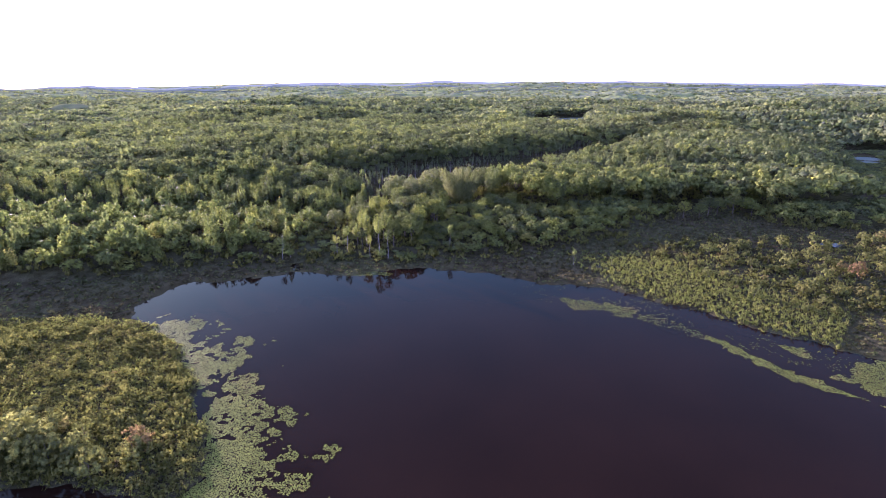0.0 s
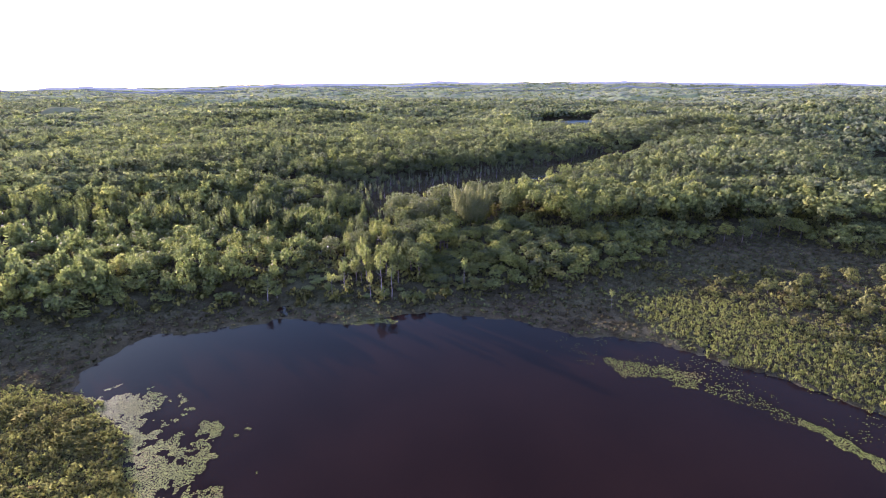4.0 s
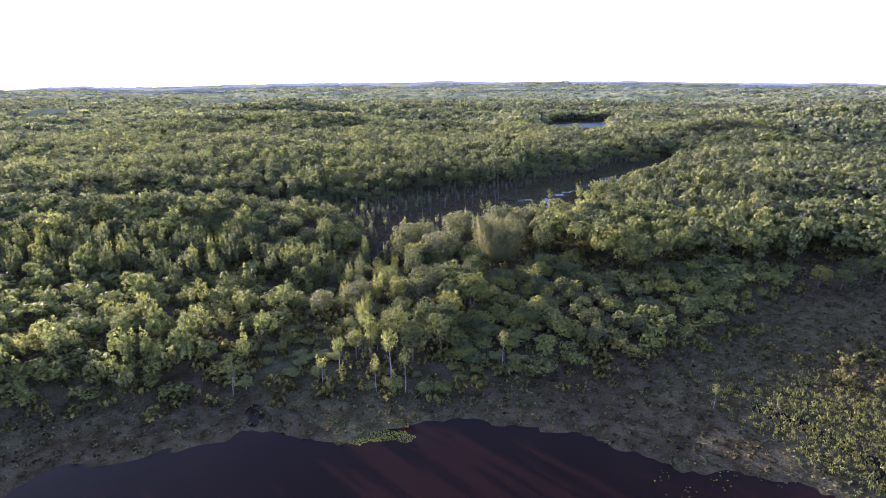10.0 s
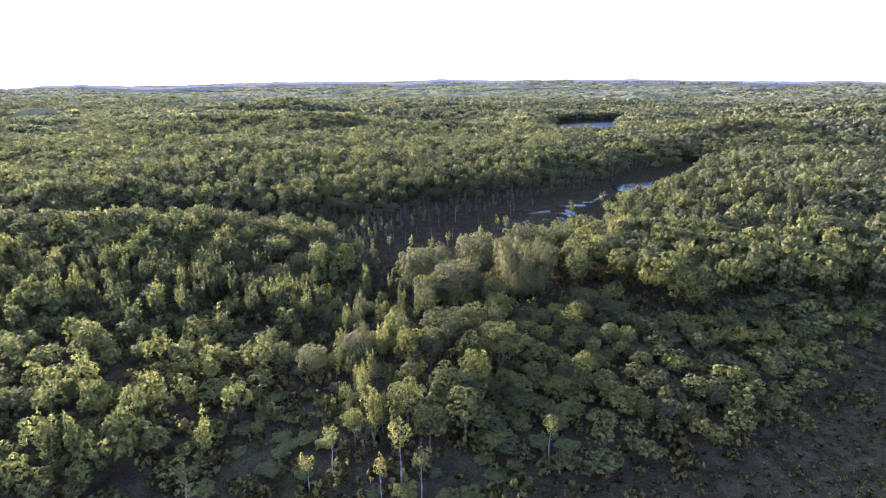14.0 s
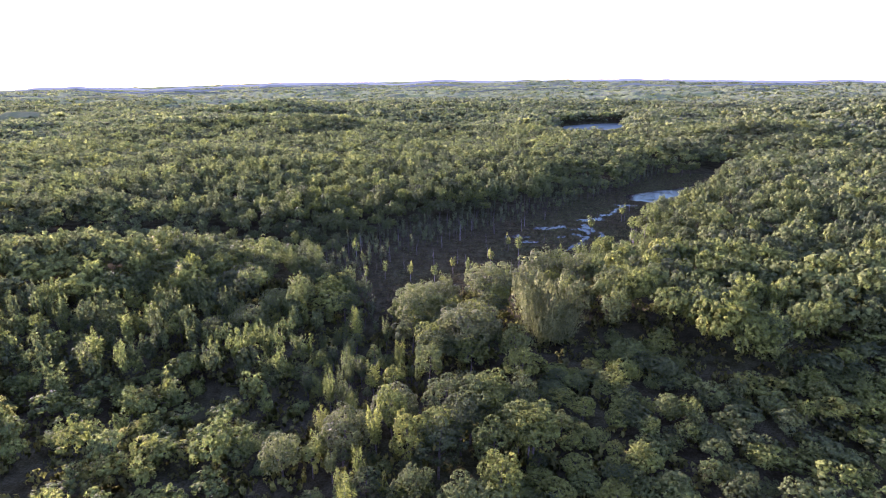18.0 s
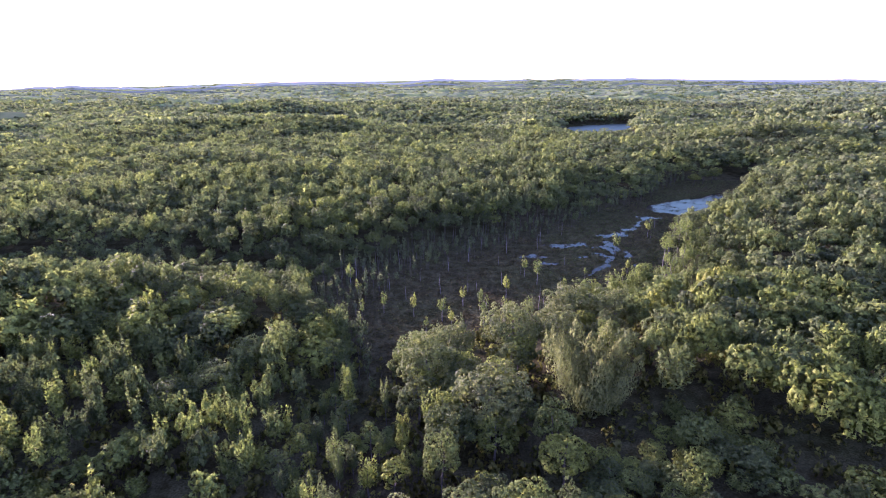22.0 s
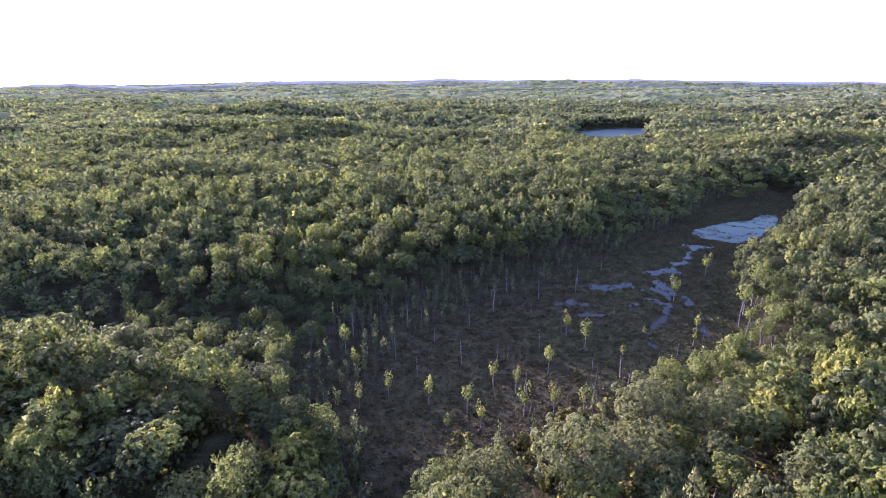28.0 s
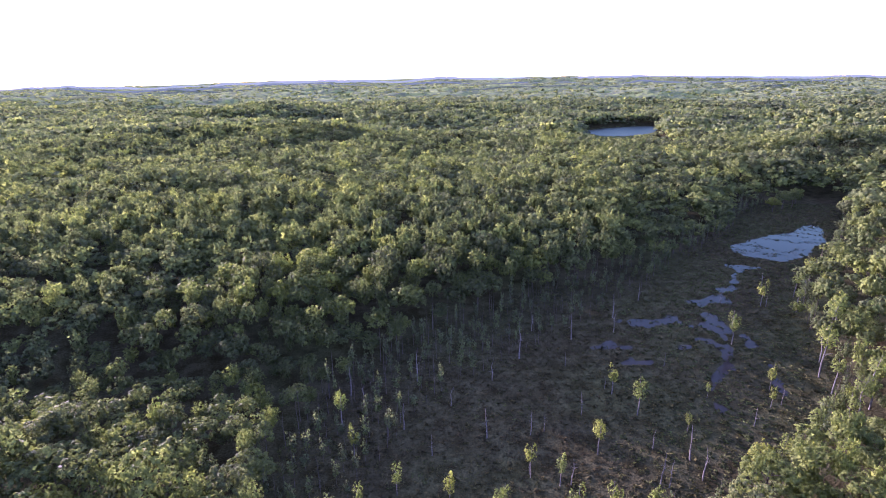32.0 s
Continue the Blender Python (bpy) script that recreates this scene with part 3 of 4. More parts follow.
# ---- the wood: every tree gets place, radius, crown height, base of crown, kind ----
def plant(x, y, rng):
    f = fields(x, y)
    keep = (openness(f) < -1.0) & in_view(x, y)
    for gx0, gy0, s in GIANT_OAKS:
        keep &= np.hypot(x - gx0, y - gy0) > 5.2 * s
    for gx0, gy0, s in GREEN_OAKS:
        keep &= np.hypot(x - gx0, y - gy0) > 3.6 * s
    keep &= np.hypot(x - WILLOW[0], y - WILLOW[1] + 3) > 13.5
    keep &= np.hypot((x - 74) / 9, (y - 319) / 5) > 1
    keep &= ~((x > 6) & (x < 46) & (y > 319 + 0.82 * (x - 17)) & (y < 352))
    for fx, fy, fr in FAR_FIELDS:
        keep &= np.hypot((x - fx) / fr, (y - fy) / (0.8 * fr)) > 1
    x, y = x[keep], y[keep]
    f = {k: v[keep] for k, v in f.items()}
    return x, y, height(x, y, f), -openness(f)


def wood(name, x, y, z, r, h, base, tone, templates, mat, label, rng):
    n = len(x)
    if templates is None:
        templates, which, slots, last = [], np.zeros(n, int), [], 0
        mats = [M_LEAF_NEAR, M_LEAF_MID, M_LEAF]
        far = nearest_view(x, y)
        for end, tpl, leaf in LEVELS:
            mine = (far >= last) & (far < end)
            which[mine] = len(templates) + rng.integers(0, len(tpl), mine.sum())
            templates, last = templates + tpl, end
            slots += [mats.index(leaf)] * len(tpl)
        me = stuff_mesh(name, templates, np.stack([x, y, z + base], 1), rng.uniform(0, 6.28, n), np.stack([r, h], 1), tone, which, mats, slots)
        tagged(new(name, me), label, "trees", kind="stuff")
        return
    me = stuff_mesh(name, templates, np.stack([x, y, z + base], 1), rng.uniform(0, 6.28, n), np.stack([r, h], 1), tone, rng.integers(0, len(templates), n), mat)
    tagged(new(name, me), label, "trees", kind="stuff")


bx, by, rng = scatter(-330, 400, 205, 345, 3.8, 101)
bx, by, bz, bd = plant(bx, by, rng)
# young birches on the low ground by the lake, broad oaks on the rise behind
young = (bx < -16 + 6 * smooth_noise(bx, by, 20, 31)) & (by < 285 + 12 * smooth_noise(bx, by, 25, 32)) | (bd < 9) & (by < 300)
slope = ((bx > 15) & (by < 262 + 0.18 * (bx - 40)) | (bx > 24) & (bx < 60) & (by < 298) | (bx > 44) & (bx < 118) & (by < 276 + 0.45 * (bx - 58))) & ~young
oak = ~young & ~slope
thin = rng.uniform(size=len(bx))
small = oak & (bx < -6 + 8 * smooth_noise(bx, by, 18, 34))
ridge = (bx < -14) & (by > 318 + 4 * smooth_noise(bx, by, 12, 35))
small &= ~ridge
keep = (young & (thin < 0.52)) | (slope & (thin < 0.72)) | (oak & (thin < np.where(small, 0.80, 0.34)))
bx, by, bz, bd, young, slope, oak, small = (a[keep] for a in (bx, by, bz, bd, young, slope, oak, small))
n = len(bx)
tall = np.where(oak, rng.uniform(12.0, 16.0, n), np.where(slope, rng.uniform(2.8, 6, n), np.where(bx > 4, rng.uniform(4, 7.5, n), np.where(rng.uniform(size=n) < np.where(by > 242, 0.75, 0.5), rng.uniform(3.5, 6.5, n), rng.uniform(7, 11, n)))))
rad = np.where(oak, rng.uniform(3.0, 4.8, n), np.where(slope, rng.uniform(1.9, 3.1, n), rng.uniform(1.7, 2.6, n)))
tall = np.where(oak & (bx < -14) & (by > 318), rng.uniform(7.5, 13.5, n), tall)
tall = np.where((bd < 11) & (by < 300) & ~oak, tall * (0.55 + 0.04 * bd), tall)
tall = np.where((bx > -26) & (bx < 20) & (by < 248) & ~oak, tall * 0.62, tall)
under = small & (rng.uniform(size=n) < 0.45)
tall = np.where(small, np.where(under, rng.uniform(6.5, 9.5, n), rng.uniform(9.5, 13, n)), tall)
rad = np.where(small, rng.uniform(1.2, 2.1, n), rad)
ch = np.where(small, tall * 0.62, np.where(oak, tall * 0.66, np.where(slope, tall * 0.78, tall * 0.74)))
tone = np.clip(0.48 + 0.28 * smooth_noise(bx, by, 14, 33) + rng.normal(size=n) * 0.24, 0, 1)
lone = (np.abs(bx - 2 - 0.1 * (by - 230)) < 33) & (by > 222) & (by < 342)
lone[np.nonzero(lone)[0][280:]] = False
for i in np.nonzero(lone)[0]:
    if young[i]:
        BIRCHES.put(int(rng.integers(6)), bx[i], by[i], bz[i], rng.uniform(0, 6.28), rad[i] / 2.2, tall[i] / 10.2)
    else:
        (LIGHT if small[i] else OAKS).put(int(rng.integers(6)), bx[i], by[i], bz[i], rng.uniform(0, 6.28), rad[i] / (1.9 if small[i] else 4.1), tall[i] / (11.6 if small[i] else 14.2))
close = nearest_view(bx, by) < 170
T_POINT = [crown_tall(s + 125, 430, 1.0, HT, 0.0, 0.150, 8) for s in range(4)] + [crown_round(s + 129, 430, 1.0, HR, 0.0, 16, 0.148, 0.7) for s in range(2)]
T_LOW = T_NEAR[:2] + [crown_round(s + 25, 420, 1.0, HR, 0.0, 16, 0.150, 0.7) for s in range(5)]
T_SIDE = T_MID[:2] + [crown_round(s + 35, 190, 1.0, HR, 0.0, 12, 0.215, 0.7) for s in range(5)]
for sel, tpl, mat, nm, lb in ((young & close & ~lone, T_LOW, M_YOUNG, "birch_wood", "young green birches crowded on low ground"),
                              (young & ~close & ~lone, T_SIDE, M_YOUNG, "side_birch_wood", "young green birches beyond the lake"),
                              (small & ~lone, T_POINT, M_LEAF_NEAR, "ragged_wood", "ragged smallish green trees over a dark understorey"),
                              (~young & ~lone & ~small, None, M_LEAF, "oak_wood", "full green broadleaf trees in late sun")):
    wood(nm, bx[sel], by[sel], bz[sel], rad[sel], ch[sel], (tall - ch)[sel], tone[sel], tpl, mat, lb, rng)

# -- the wood beyond the fen
for nm, y0, y1, x0, x1, gap, rr, hh, seed in (
    ("fen_edge_wood", 345, 520, -440, 460, 5.2, (2.1, 4.0), (7.5, 16), 111),
    ("hill_wood", 520, 820, -720, 800, 6.4, (2.5, 4.7), (8.5, 17.5), 112),
    ("far_wood", 820, 2100, -2000, 2050, 8.9, (3.6, 6.2), (10, 19), 113),
):
    x, y, rng = scatter(x0, x1, y0, y1, gap, seed)
    x, y, z, d = plant(x, y, rng)
    some = rng.uniform(size=len(x)) > 0.1 + 0.12 * smooth_noise(x, y, 25, 43)
    if seed == 113:
        some &= rng.uniform(size=len(x)) > 0.86 * ease(y, 1250, 1800)
    x, y, z, d = x[some], y[some], z[some], d[some]
    n = len(x)
    tall = rng.uniform(*hh, n) * (0.8 + 0.2 * ease(d, 0, 14)) * (1 + 0.2 * smooth_noise(x, y, 34, 41))
    low = np.exp(-(((y - 382) / 24) ** 2)) * ease(-x, 8, 24) * ease(x, -230, -150)
    tall = tall * (1 - 0.42 * low)
    bank = ease(x, 62, 74) * ease(-d, -34, -10) if seed == 111 else 0 * x
    tall = tall * (1 - 0.25 * bank)
    r = rng.uniform(*rr, n) * (1 - 0.3 * low) * (1 - 0.25 * bank)
    tone = np.clip(0.33 + 0.25 * smooth_noise(x, y, 22, 42) + rng.normal(size=n) * 0.2, 0, 1)
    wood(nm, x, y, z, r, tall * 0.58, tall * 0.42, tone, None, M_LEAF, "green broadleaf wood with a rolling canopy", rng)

# low thickets in the hollows before the far ponds
x, y, rng = scatter(150, 450, 360, 1100, 4.2, 115)
f = fields(x, y)
keep = (np.maximum(f["glade"], f["dell"]) > 1) & (f["far"] < -3) & (f["east"] < -3)
x, y = x[keep], y[keep]
n = len(x)
tall = rng.uniform(0.9, 1.8, n) + 1.2 * ease(-np.maximum(f["far"], f["east"])[keep], 55, 85)
wood("hollow_thicket", x, y, height(x, y), rng.uniform(1.6, 2.8, n), tall, 0 * tall, np.clip(0.45 + rng.normal(size=n) * 0.25, 0, 1), None, M_LEAF, "low green thicket in hollows before the ponds", rng)

# -- the canopy towards the horizon
CY = steps(1300, [(5030, 9, 1.012)])
CU = np.linspace(-1.0, 1.0, 320)
cy, cu = (a.ravel() for a in np.meshgrid(CY, CU, indexing="ij"))
cx = 5 + cu * 0.97 * (cy - 20)
rng = np.random.default_rng(7)
cx = cx + rng.uniform(-3, 3, len(cx))
cyj = cy + rng.uniform(-3, 3, len(cy))
cz = height(cx, cyj) + 5 + 7 * ease(cyj, 1300, 1900) + rng.uniform(-4, 4, len(cx)) + 3 * smooth_noise(cx, cyj, 60, 51)
for fx, fy, fr in FAR_FIELDS:
    cz = cz - 22 * ease(-np.hypot((cx - fx) / fr, (cyj - fy) / (0.8 * fr)), -1.1, -0.9)
nu, nv = len(CU), len(CY)
_i = (np.arange(nv - 1)[:, None] * nu + np.arange(nu - 1)[None]).ravel()
me = mesh_from("horizon_wood", np.stack([cx, cyj, cz], 1), np.stack([_i, _i + 1, _i + 1 + nu, _i + nu], 1), M_CANOPY, np.clip(0.4 + 0.3 * smooth_noise(cx[_i], cyj[_i], 40, 52) + rng.normal(size=len(_i)) * 0.2, 0, 1))
horizon = tagged(new("horizon_wood"), "distant unbroken woods to the horizon", "trees", kind="stuff")
part("canopy", me, horizon)
n = 20000
hy = np.sqrt(rng.uniform(1500**2, 4950**2, n))
hxx = 5 + rng.uniform(-0.96, 0.96, n) * (hy - 20)
clear = np.ones(n, bool)
for fx, fy, fr in FAR_FIELDS:
    clear &= np.hypot((hxx - fx) / fr, (hy - fy) / (0.8 * fr)) > 1.1
hxx, hy = hxx[clear], hy[clear]
n = len(hy)
hr = rng.uniform(5, 10, n)
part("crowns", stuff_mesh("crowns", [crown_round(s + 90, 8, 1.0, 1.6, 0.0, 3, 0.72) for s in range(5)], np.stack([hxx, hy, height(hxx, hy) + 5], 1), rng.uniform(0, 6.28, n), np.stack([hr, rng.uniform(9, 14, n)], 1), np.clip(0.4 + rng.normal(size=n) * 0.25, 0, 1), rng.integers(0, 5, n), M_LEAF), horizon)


# -- open hay fields far off among the woods
def field_material():
    m, nt, bsdf, out = material("mown_hay_field")
    n = noise_at(nt, 0.05, 4)
    nt.links.new(ramp(nt, n.outputs[0], [(0.35, (0.075, 0.085, 0.036)), (0.65, (0.105, 0.105, 0.046))]).outputs[0], bsdf.inputs["Base Color"])
    bsdf.inputs["Roughness"].default_value = 0.9
    bsdf.inputs["Specular IOR Level"].default_value = 0.0
    return m


M_FIELD = field_material()
for fx, fy, fr in FAR_FIELDS:
    u, v = np.meshgrid(np.linspace(-1, 1, 25), np.linspace(-1, 1, 25))
    wide = np.sqrt(1 - 0.5 * v**2), np.sqrt(1 - 0.5 * u**2)
    x, y = (fx + fr * u * wide[0]).ravel(), (fy + 0.8 * fr * v * wide[1]).ravel()
    _i = (np.arange(24)[:, None] * 25 + np.arange(24)[None]).ravel()
    me = mesh_from("hay_field", np.stack([x, y, height(x, y) + 0.8], 1), np.stack([_i, _i + 1, _i + 26, _i + 25], 1), M_FIELD)
    tagged(new("hay_field", me), "pale mown hay field among distant woods", "field", kind="structure")

# -- last hill lines on the horizon: glowing, blue haze painted into their colour
def haze_glow_material(name, dark, light):
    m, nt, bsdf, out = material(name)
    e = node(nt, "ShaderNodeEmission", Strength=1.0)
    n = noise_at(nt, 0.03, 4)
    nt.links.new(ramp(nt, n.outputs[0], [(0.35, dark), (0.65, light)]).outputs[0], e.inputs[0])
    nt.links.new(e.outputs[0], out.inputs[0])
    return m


for away, dark, light, lb in ((2650, (0.0105, 0.0165, 0.0125), (0.0175, 0.0250, 0.0190), "glowing line of dim green wooded hills, faint haze painted in"), (3350, (0.0200, 0.0290, 0.0265), (0.0265, 0.0370, 0.0335), "glowing line of wooded hills, blue-green haze painted in"), (4150, (0.0420, 0.0550, 0.0490), (0.0480, 0.0620, 0.0560), "glowing line of wooded hills, blue haze painted in"), (5040, (0.080, 0.115, 0.098), (0.086, 0.122, 0.105), "last glowing line of hills on the horizon, pale blue haze painted in")):
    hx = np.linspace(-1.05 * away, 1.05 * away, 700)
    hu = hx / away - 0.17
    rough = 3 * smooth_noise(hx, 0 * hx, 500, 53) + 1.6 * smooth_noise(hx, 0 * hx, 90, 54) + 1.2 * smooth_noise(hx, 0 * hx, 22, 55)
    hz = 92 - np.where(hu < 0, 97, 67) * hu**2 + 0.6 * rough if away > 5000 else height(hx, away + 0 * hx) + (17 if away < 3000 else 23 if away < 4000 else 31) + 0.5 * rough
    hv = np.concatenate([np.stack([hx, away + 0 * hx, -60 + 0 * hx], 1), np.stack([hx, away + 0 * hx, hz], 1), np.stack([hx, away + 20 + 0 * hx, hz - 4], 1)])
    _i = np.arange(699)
    me = mesh_from("distant_hills", hv, np.concatenate([np.stack([_i, _i + 1, _i + 701, _i + 700], 1), np.stack([_i + 700, _i + 701, _i + 1401, _i + 1400], 1)]), haze_glow_material("glowing_painted_haze", dark, light))
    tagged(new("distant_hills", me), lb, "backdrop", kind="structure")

# ---- shrubs, sedge and reeds of the marsh ----
S_SHRUB = [crown_round(s + 400, 64, 1.0, 1.2, 0.0, 9, 0.165, 0.75) for s in range(6)]
S_BUSHY = [crown_round(s + 410, 44, 1.0, 1.2, 0.0, 9, 0.21) for s in range(5)]
S_SEDGE = [crown_tall(s + 420, 12, 1.0, 1.0, 0.0, 0.34, 3) for s in range(4)]
S_REED = [crown_tall(s + 440, 26, 1.0, 1.5, 0.0, 0.20, 6, 0.0, 0.8) for s in range(4)]


def cover(name, x, y, r, h, tone, templates, mat, label, category, rng):
    n = len(x)
    z = np.maximum(height(x, y), -0.1)
    me = stuff_mesh(name, templates, np.stack([x, y, z - 0.05], 1), rng.uniform(0, 6.28, n), np.stack([r, h], 1), tone, rng.integers(0, len(templates), n), mat)
    tagged(new(name, me), label, category, kind="stuff")


# the brushy meadow on the lake's west side
x, y, rng = scatter(-150, -12, 96, 190, 1.15, 201)
f = fields(x, y)
edge = 168 + 5 * smooth_noise(x, y, 12, 61) + 0.03 * (x + 60)
keep = (f["lake"] < -0.6) & (f["marsh"] > 1) & (y < edge) & in_view(x, y, 4) & (rng.uniform(size=len(x)) < 0.74)
x, y = x[keep], y[keep]
n = len(x)
big = smooth_noise(x, y, 16, 62)
h = rng.gamma(3, 0.22, n) + 0.3 + 0.9 * np.maximum(big + 0.5 * smooth_noise(x, y, 5, 68), 0) + 1.6 * ease(-x, 30, 60) * ease(-y, -135, -112)
tone = np.clip(0.45 + 0.4 * smooth_noise(x, y, 11, 63) + rng.normal(size=n) * 0.15, 0, 1)
cover("meadow_brush", x, y, rng.uniform(0.5, 0.85, n) * (0.7 + 0.35 * h), h, tone, S_SHRUB, M_SHRUB, "low dense green brush on the wet meadow", "shrubs", rng)

# scattered shrubs on the east meadow
x, y, rng = scatter(84, 300, 128, 300, 2.2, 202)
f = fields(x, y)
dense = ease(x + 0.55 * (y - 200), 108, 124) * ease(-y, -262, -225)
keep = (f["lake"] < -1.0) & (f["marsh"] > 2) & (rng.uniform(size=len(x)) < 0.34 * dense) & in_view(x, y)
x, y = x[keep], y[keep]
n = len(x)
h = rng.gamma(3, 0.4, n) + 0.45
tone = np.clip(0.5 + 0.3 * smooth_noise(x, y, 9, 64) + rng.normal(size=n) * 0.22, 0, 1)
cover("east_meadow_shrubs", x, y, h * rng.uniform(0.45, 0.7, n), h, tone, S_SHRUB, M_SHRUB, "scattered sunlit shrubs, some turning rust-red", "shrubs", rng)

# reeds and bright sedge on the sunny east shore, and grass between the brush of the west meadow
x, y, rng = scatter(60, 270, 128, 262, 1.25, 203)
f = fields(x, y)
sunny = ease(x + 0.3 * (y - 196), 74, 90) * ease(-y, -238, -214) * (0.2 + 0.8 * ease(-x - 0.55 * (y - 200), -126, -112))
keep = (f["lake"] < 0.6) & (f["marsh"] > 1) & (rng.uniform(size=len(x)) < sunny) & in_view(x, y, 5)
x2, y2, rng = scatter(-150, -12, 98, 176, 1.0, 207)
f2 = fields(x2, y2)
keep2 = (f2["lake"] < 0.3) & (y2 < 172 + 5 * smooth_noise(x2, y2, 12, 61)) & in_view(x2, y2, 5)
x4, y4, rng = scatter(62, 86, 311, 327, 1.2, 209)
keep4 = np.hypot((x4 - 74) / 10, (y4 - 319) / 6) < 1
x, y = np.concatenate([x[keep], x2[keep2], x4[keep4]]), np.concatenate([y[keep], y2[keep2], y4[keep4]])
n = len(x)
tone = np.clip(0.5 + 0.3 * smooth_noise(x, y, 6, 65) + rng.normal(size=n) * 0.2, 0, 1)
cover("shore_reeds", x, y, rng.uniform(0.5, 0.85, n), np.where(x > 0, rng.uniform(0.7, 1.5, n), rng.uniform(0.4, 0.9, n)), tone, S_REED, M_REED, "bright green reeds and grass in the sun", "reeds", rng)

# sedge tussocks over the open marsh and the fen
x, y, rng = scatter(-170, 240, 150, 300, 2.2, 204)
f = fields(x, y)
keep = (f["lake"] < -0.2) & (f["marsh"] > -3) & in_view(x, y)
x2, y2, rng = scatter(-40, 215, 300, 570, 1.65, 205)
f2 = fields(x2, y2)
keep2 = (f2["fen"] > -3) & (f2["pond"] < -0.5) & (height(x2, y2) > np.where(lattice(np.round(x2 * 9), np.round(y2 * 9), 5) < 0.42, -0.5, 0.05))
x, y = np.concatenate([x[keep], x2[keep2]]), np.concatenate([y[keep], y2[keep2]])
x3, y3, rng = scatter(112, 180, 472, 532, 1.5, 208)
f3 = fields(x3, y3)
keep3 = (f3["pond"] > -1) & (smooth_noise(x3 + 0.4 * y3, y3, 3.2, 74) + 0.6 * smooth_noise(x3, y3, 9, 75) > 0.16)
x, y = np.concatenate([x, x3[keep3]]), np.concatenate([y, y3[keep3]])
n = len(x)
tone = np.clip(0.35 + 0.35 * smooth_noise(x, y, 10, 66) + rng.normal(size=n) * 0.2, 0, 1)
tone = np.clip(tone + np.where(y < 300, 0.25, 0.45 * ease(x - 0.35 * (y - 380), 20, 50) - 0.1), 0, 1)
cover("sedge", x, y, rng.uniform(0.6, 1.1, n), rng.uniform(0.35, 0.9, n) * np.where(y > 300, 0.5, 1.0), tone, S_SEDGE, M_SEDGE, "olive-brown sedge tussocks on boggy ground", "sedge", rng)

# low bushes along the wood's edges and between the trees
x, y, rng = scatter(-140, 210, 205, 350, 3.4, 206)
f = fields(x, y)
keep = (openness(f) < 6) & (f["lake"] < -2) & in_view(x, y, 0) & (rng.uniform(size=len(x)) < 0.25 + 0.45 * ease(-openness(f), -4, 3))
x, y = x[keep], y[keep]
n = len(x)
h = np.minimum(rng.gamma(4, 0.5, n) + 0.6, 3.4)
tone = np.clip(0.35 + 0.3 * smooth_noise(x, y, 9, 67) + rng.normal(size=n) * 0.2, 0, 0.88)
cover("undergrowth", x, y, h * rng.uniform(0.45, 0.65, n), h, tone, S_BUSHY, M_SHRUB, "bushes and saplings under the trees", "shrubs", rng)


# ---- lily pads ----
def pads(name, x, y, r, tone, label):
    n = len(x)
    rng = np.random.default_rng(len(name))
    a = rng.uniform(0, 6.28, (n, 1)) + np.arange(6) * math.pi / 3
    rr = r[:, None] * rng.uniform(0.8, 1.15, (n, 6))
    v = np.stack([x[:, None] + np.cos(a) * rr, y[:, None] + np.sin(a) * rr, np.repeat(rng.uniform(0.012, 0.05, n)[:, None], 6, 1) + rng.uniform(-0.01, 0.02, (n, 6))], 2)
    me = mesh_from(name, v.reshape(-1, 3), np.arange(6 * n).reshape(-1, 6), M_PAD, tone)
    tagged(new(name, me), label, "lily pads", kind="stuff")


def mat_of(x0, x1, y0, y1, gap, seed, wanted):
    x, y, rng = scatter(x0, x1, y0, y1, gap, seed, 0.6)
    f = fields(x, y)
    blot = smooth_noise(x, y, 8, 71) + 0.7 * smooth_noise(x, y, 3.2, 72) + 0.45 * smooth_noise(x, y, 1.3, 73)
    keep = wanted(x, y, f["lake"], blot, rng.uniform(size=len(x)))
    x, y = x[keep], y[keep]
    return x, y, rng.uniform(0.08, 0.16, len(x)), np.clip(0.5 + 0.35 * blot[keep] + rng.normal(size=len(x)) * 0.2, 0, 1)


def frayed(x, y):
    return 0.9 * smooth_noise(x, y, 6, 76) + 0.8 * smooth_noise(x, y, 2.3, 77) + 0.6 * smooth_noise(x, y, 0.9, 78)


pads("lily_pads_west", *mat_of(-62, 10, 96, 178, 0.21, 211, lambda x, y, d, b, u: (d > 0.2) & ((x > -19) | (y > 115)) & (y < 175 + 2 * b) & (u < np.where(d > 7, 0.7, 0.9)) & (0.62 - 0.085 * np.maximum(d - 3, 0) + 0.75 * ease(-y, -130, -113) + 0.9 * frayed(x, y) > 0.25)), "yellow-green lily pads crowded along the shore")
DRIFT = [(60, 187), (64, 183), (69, 181), (74, 177)]
WISP = [(78, 174), (84, 171), (89, 165)]
RIM = [(92, 162), (95, 154), (98, 148), (100, 144), (103, 141), (108, 137), (112, 132), (118, 124), (124, 116)]
BED = [(123, 147), (115, 141), (118, 133), (124, 124)]
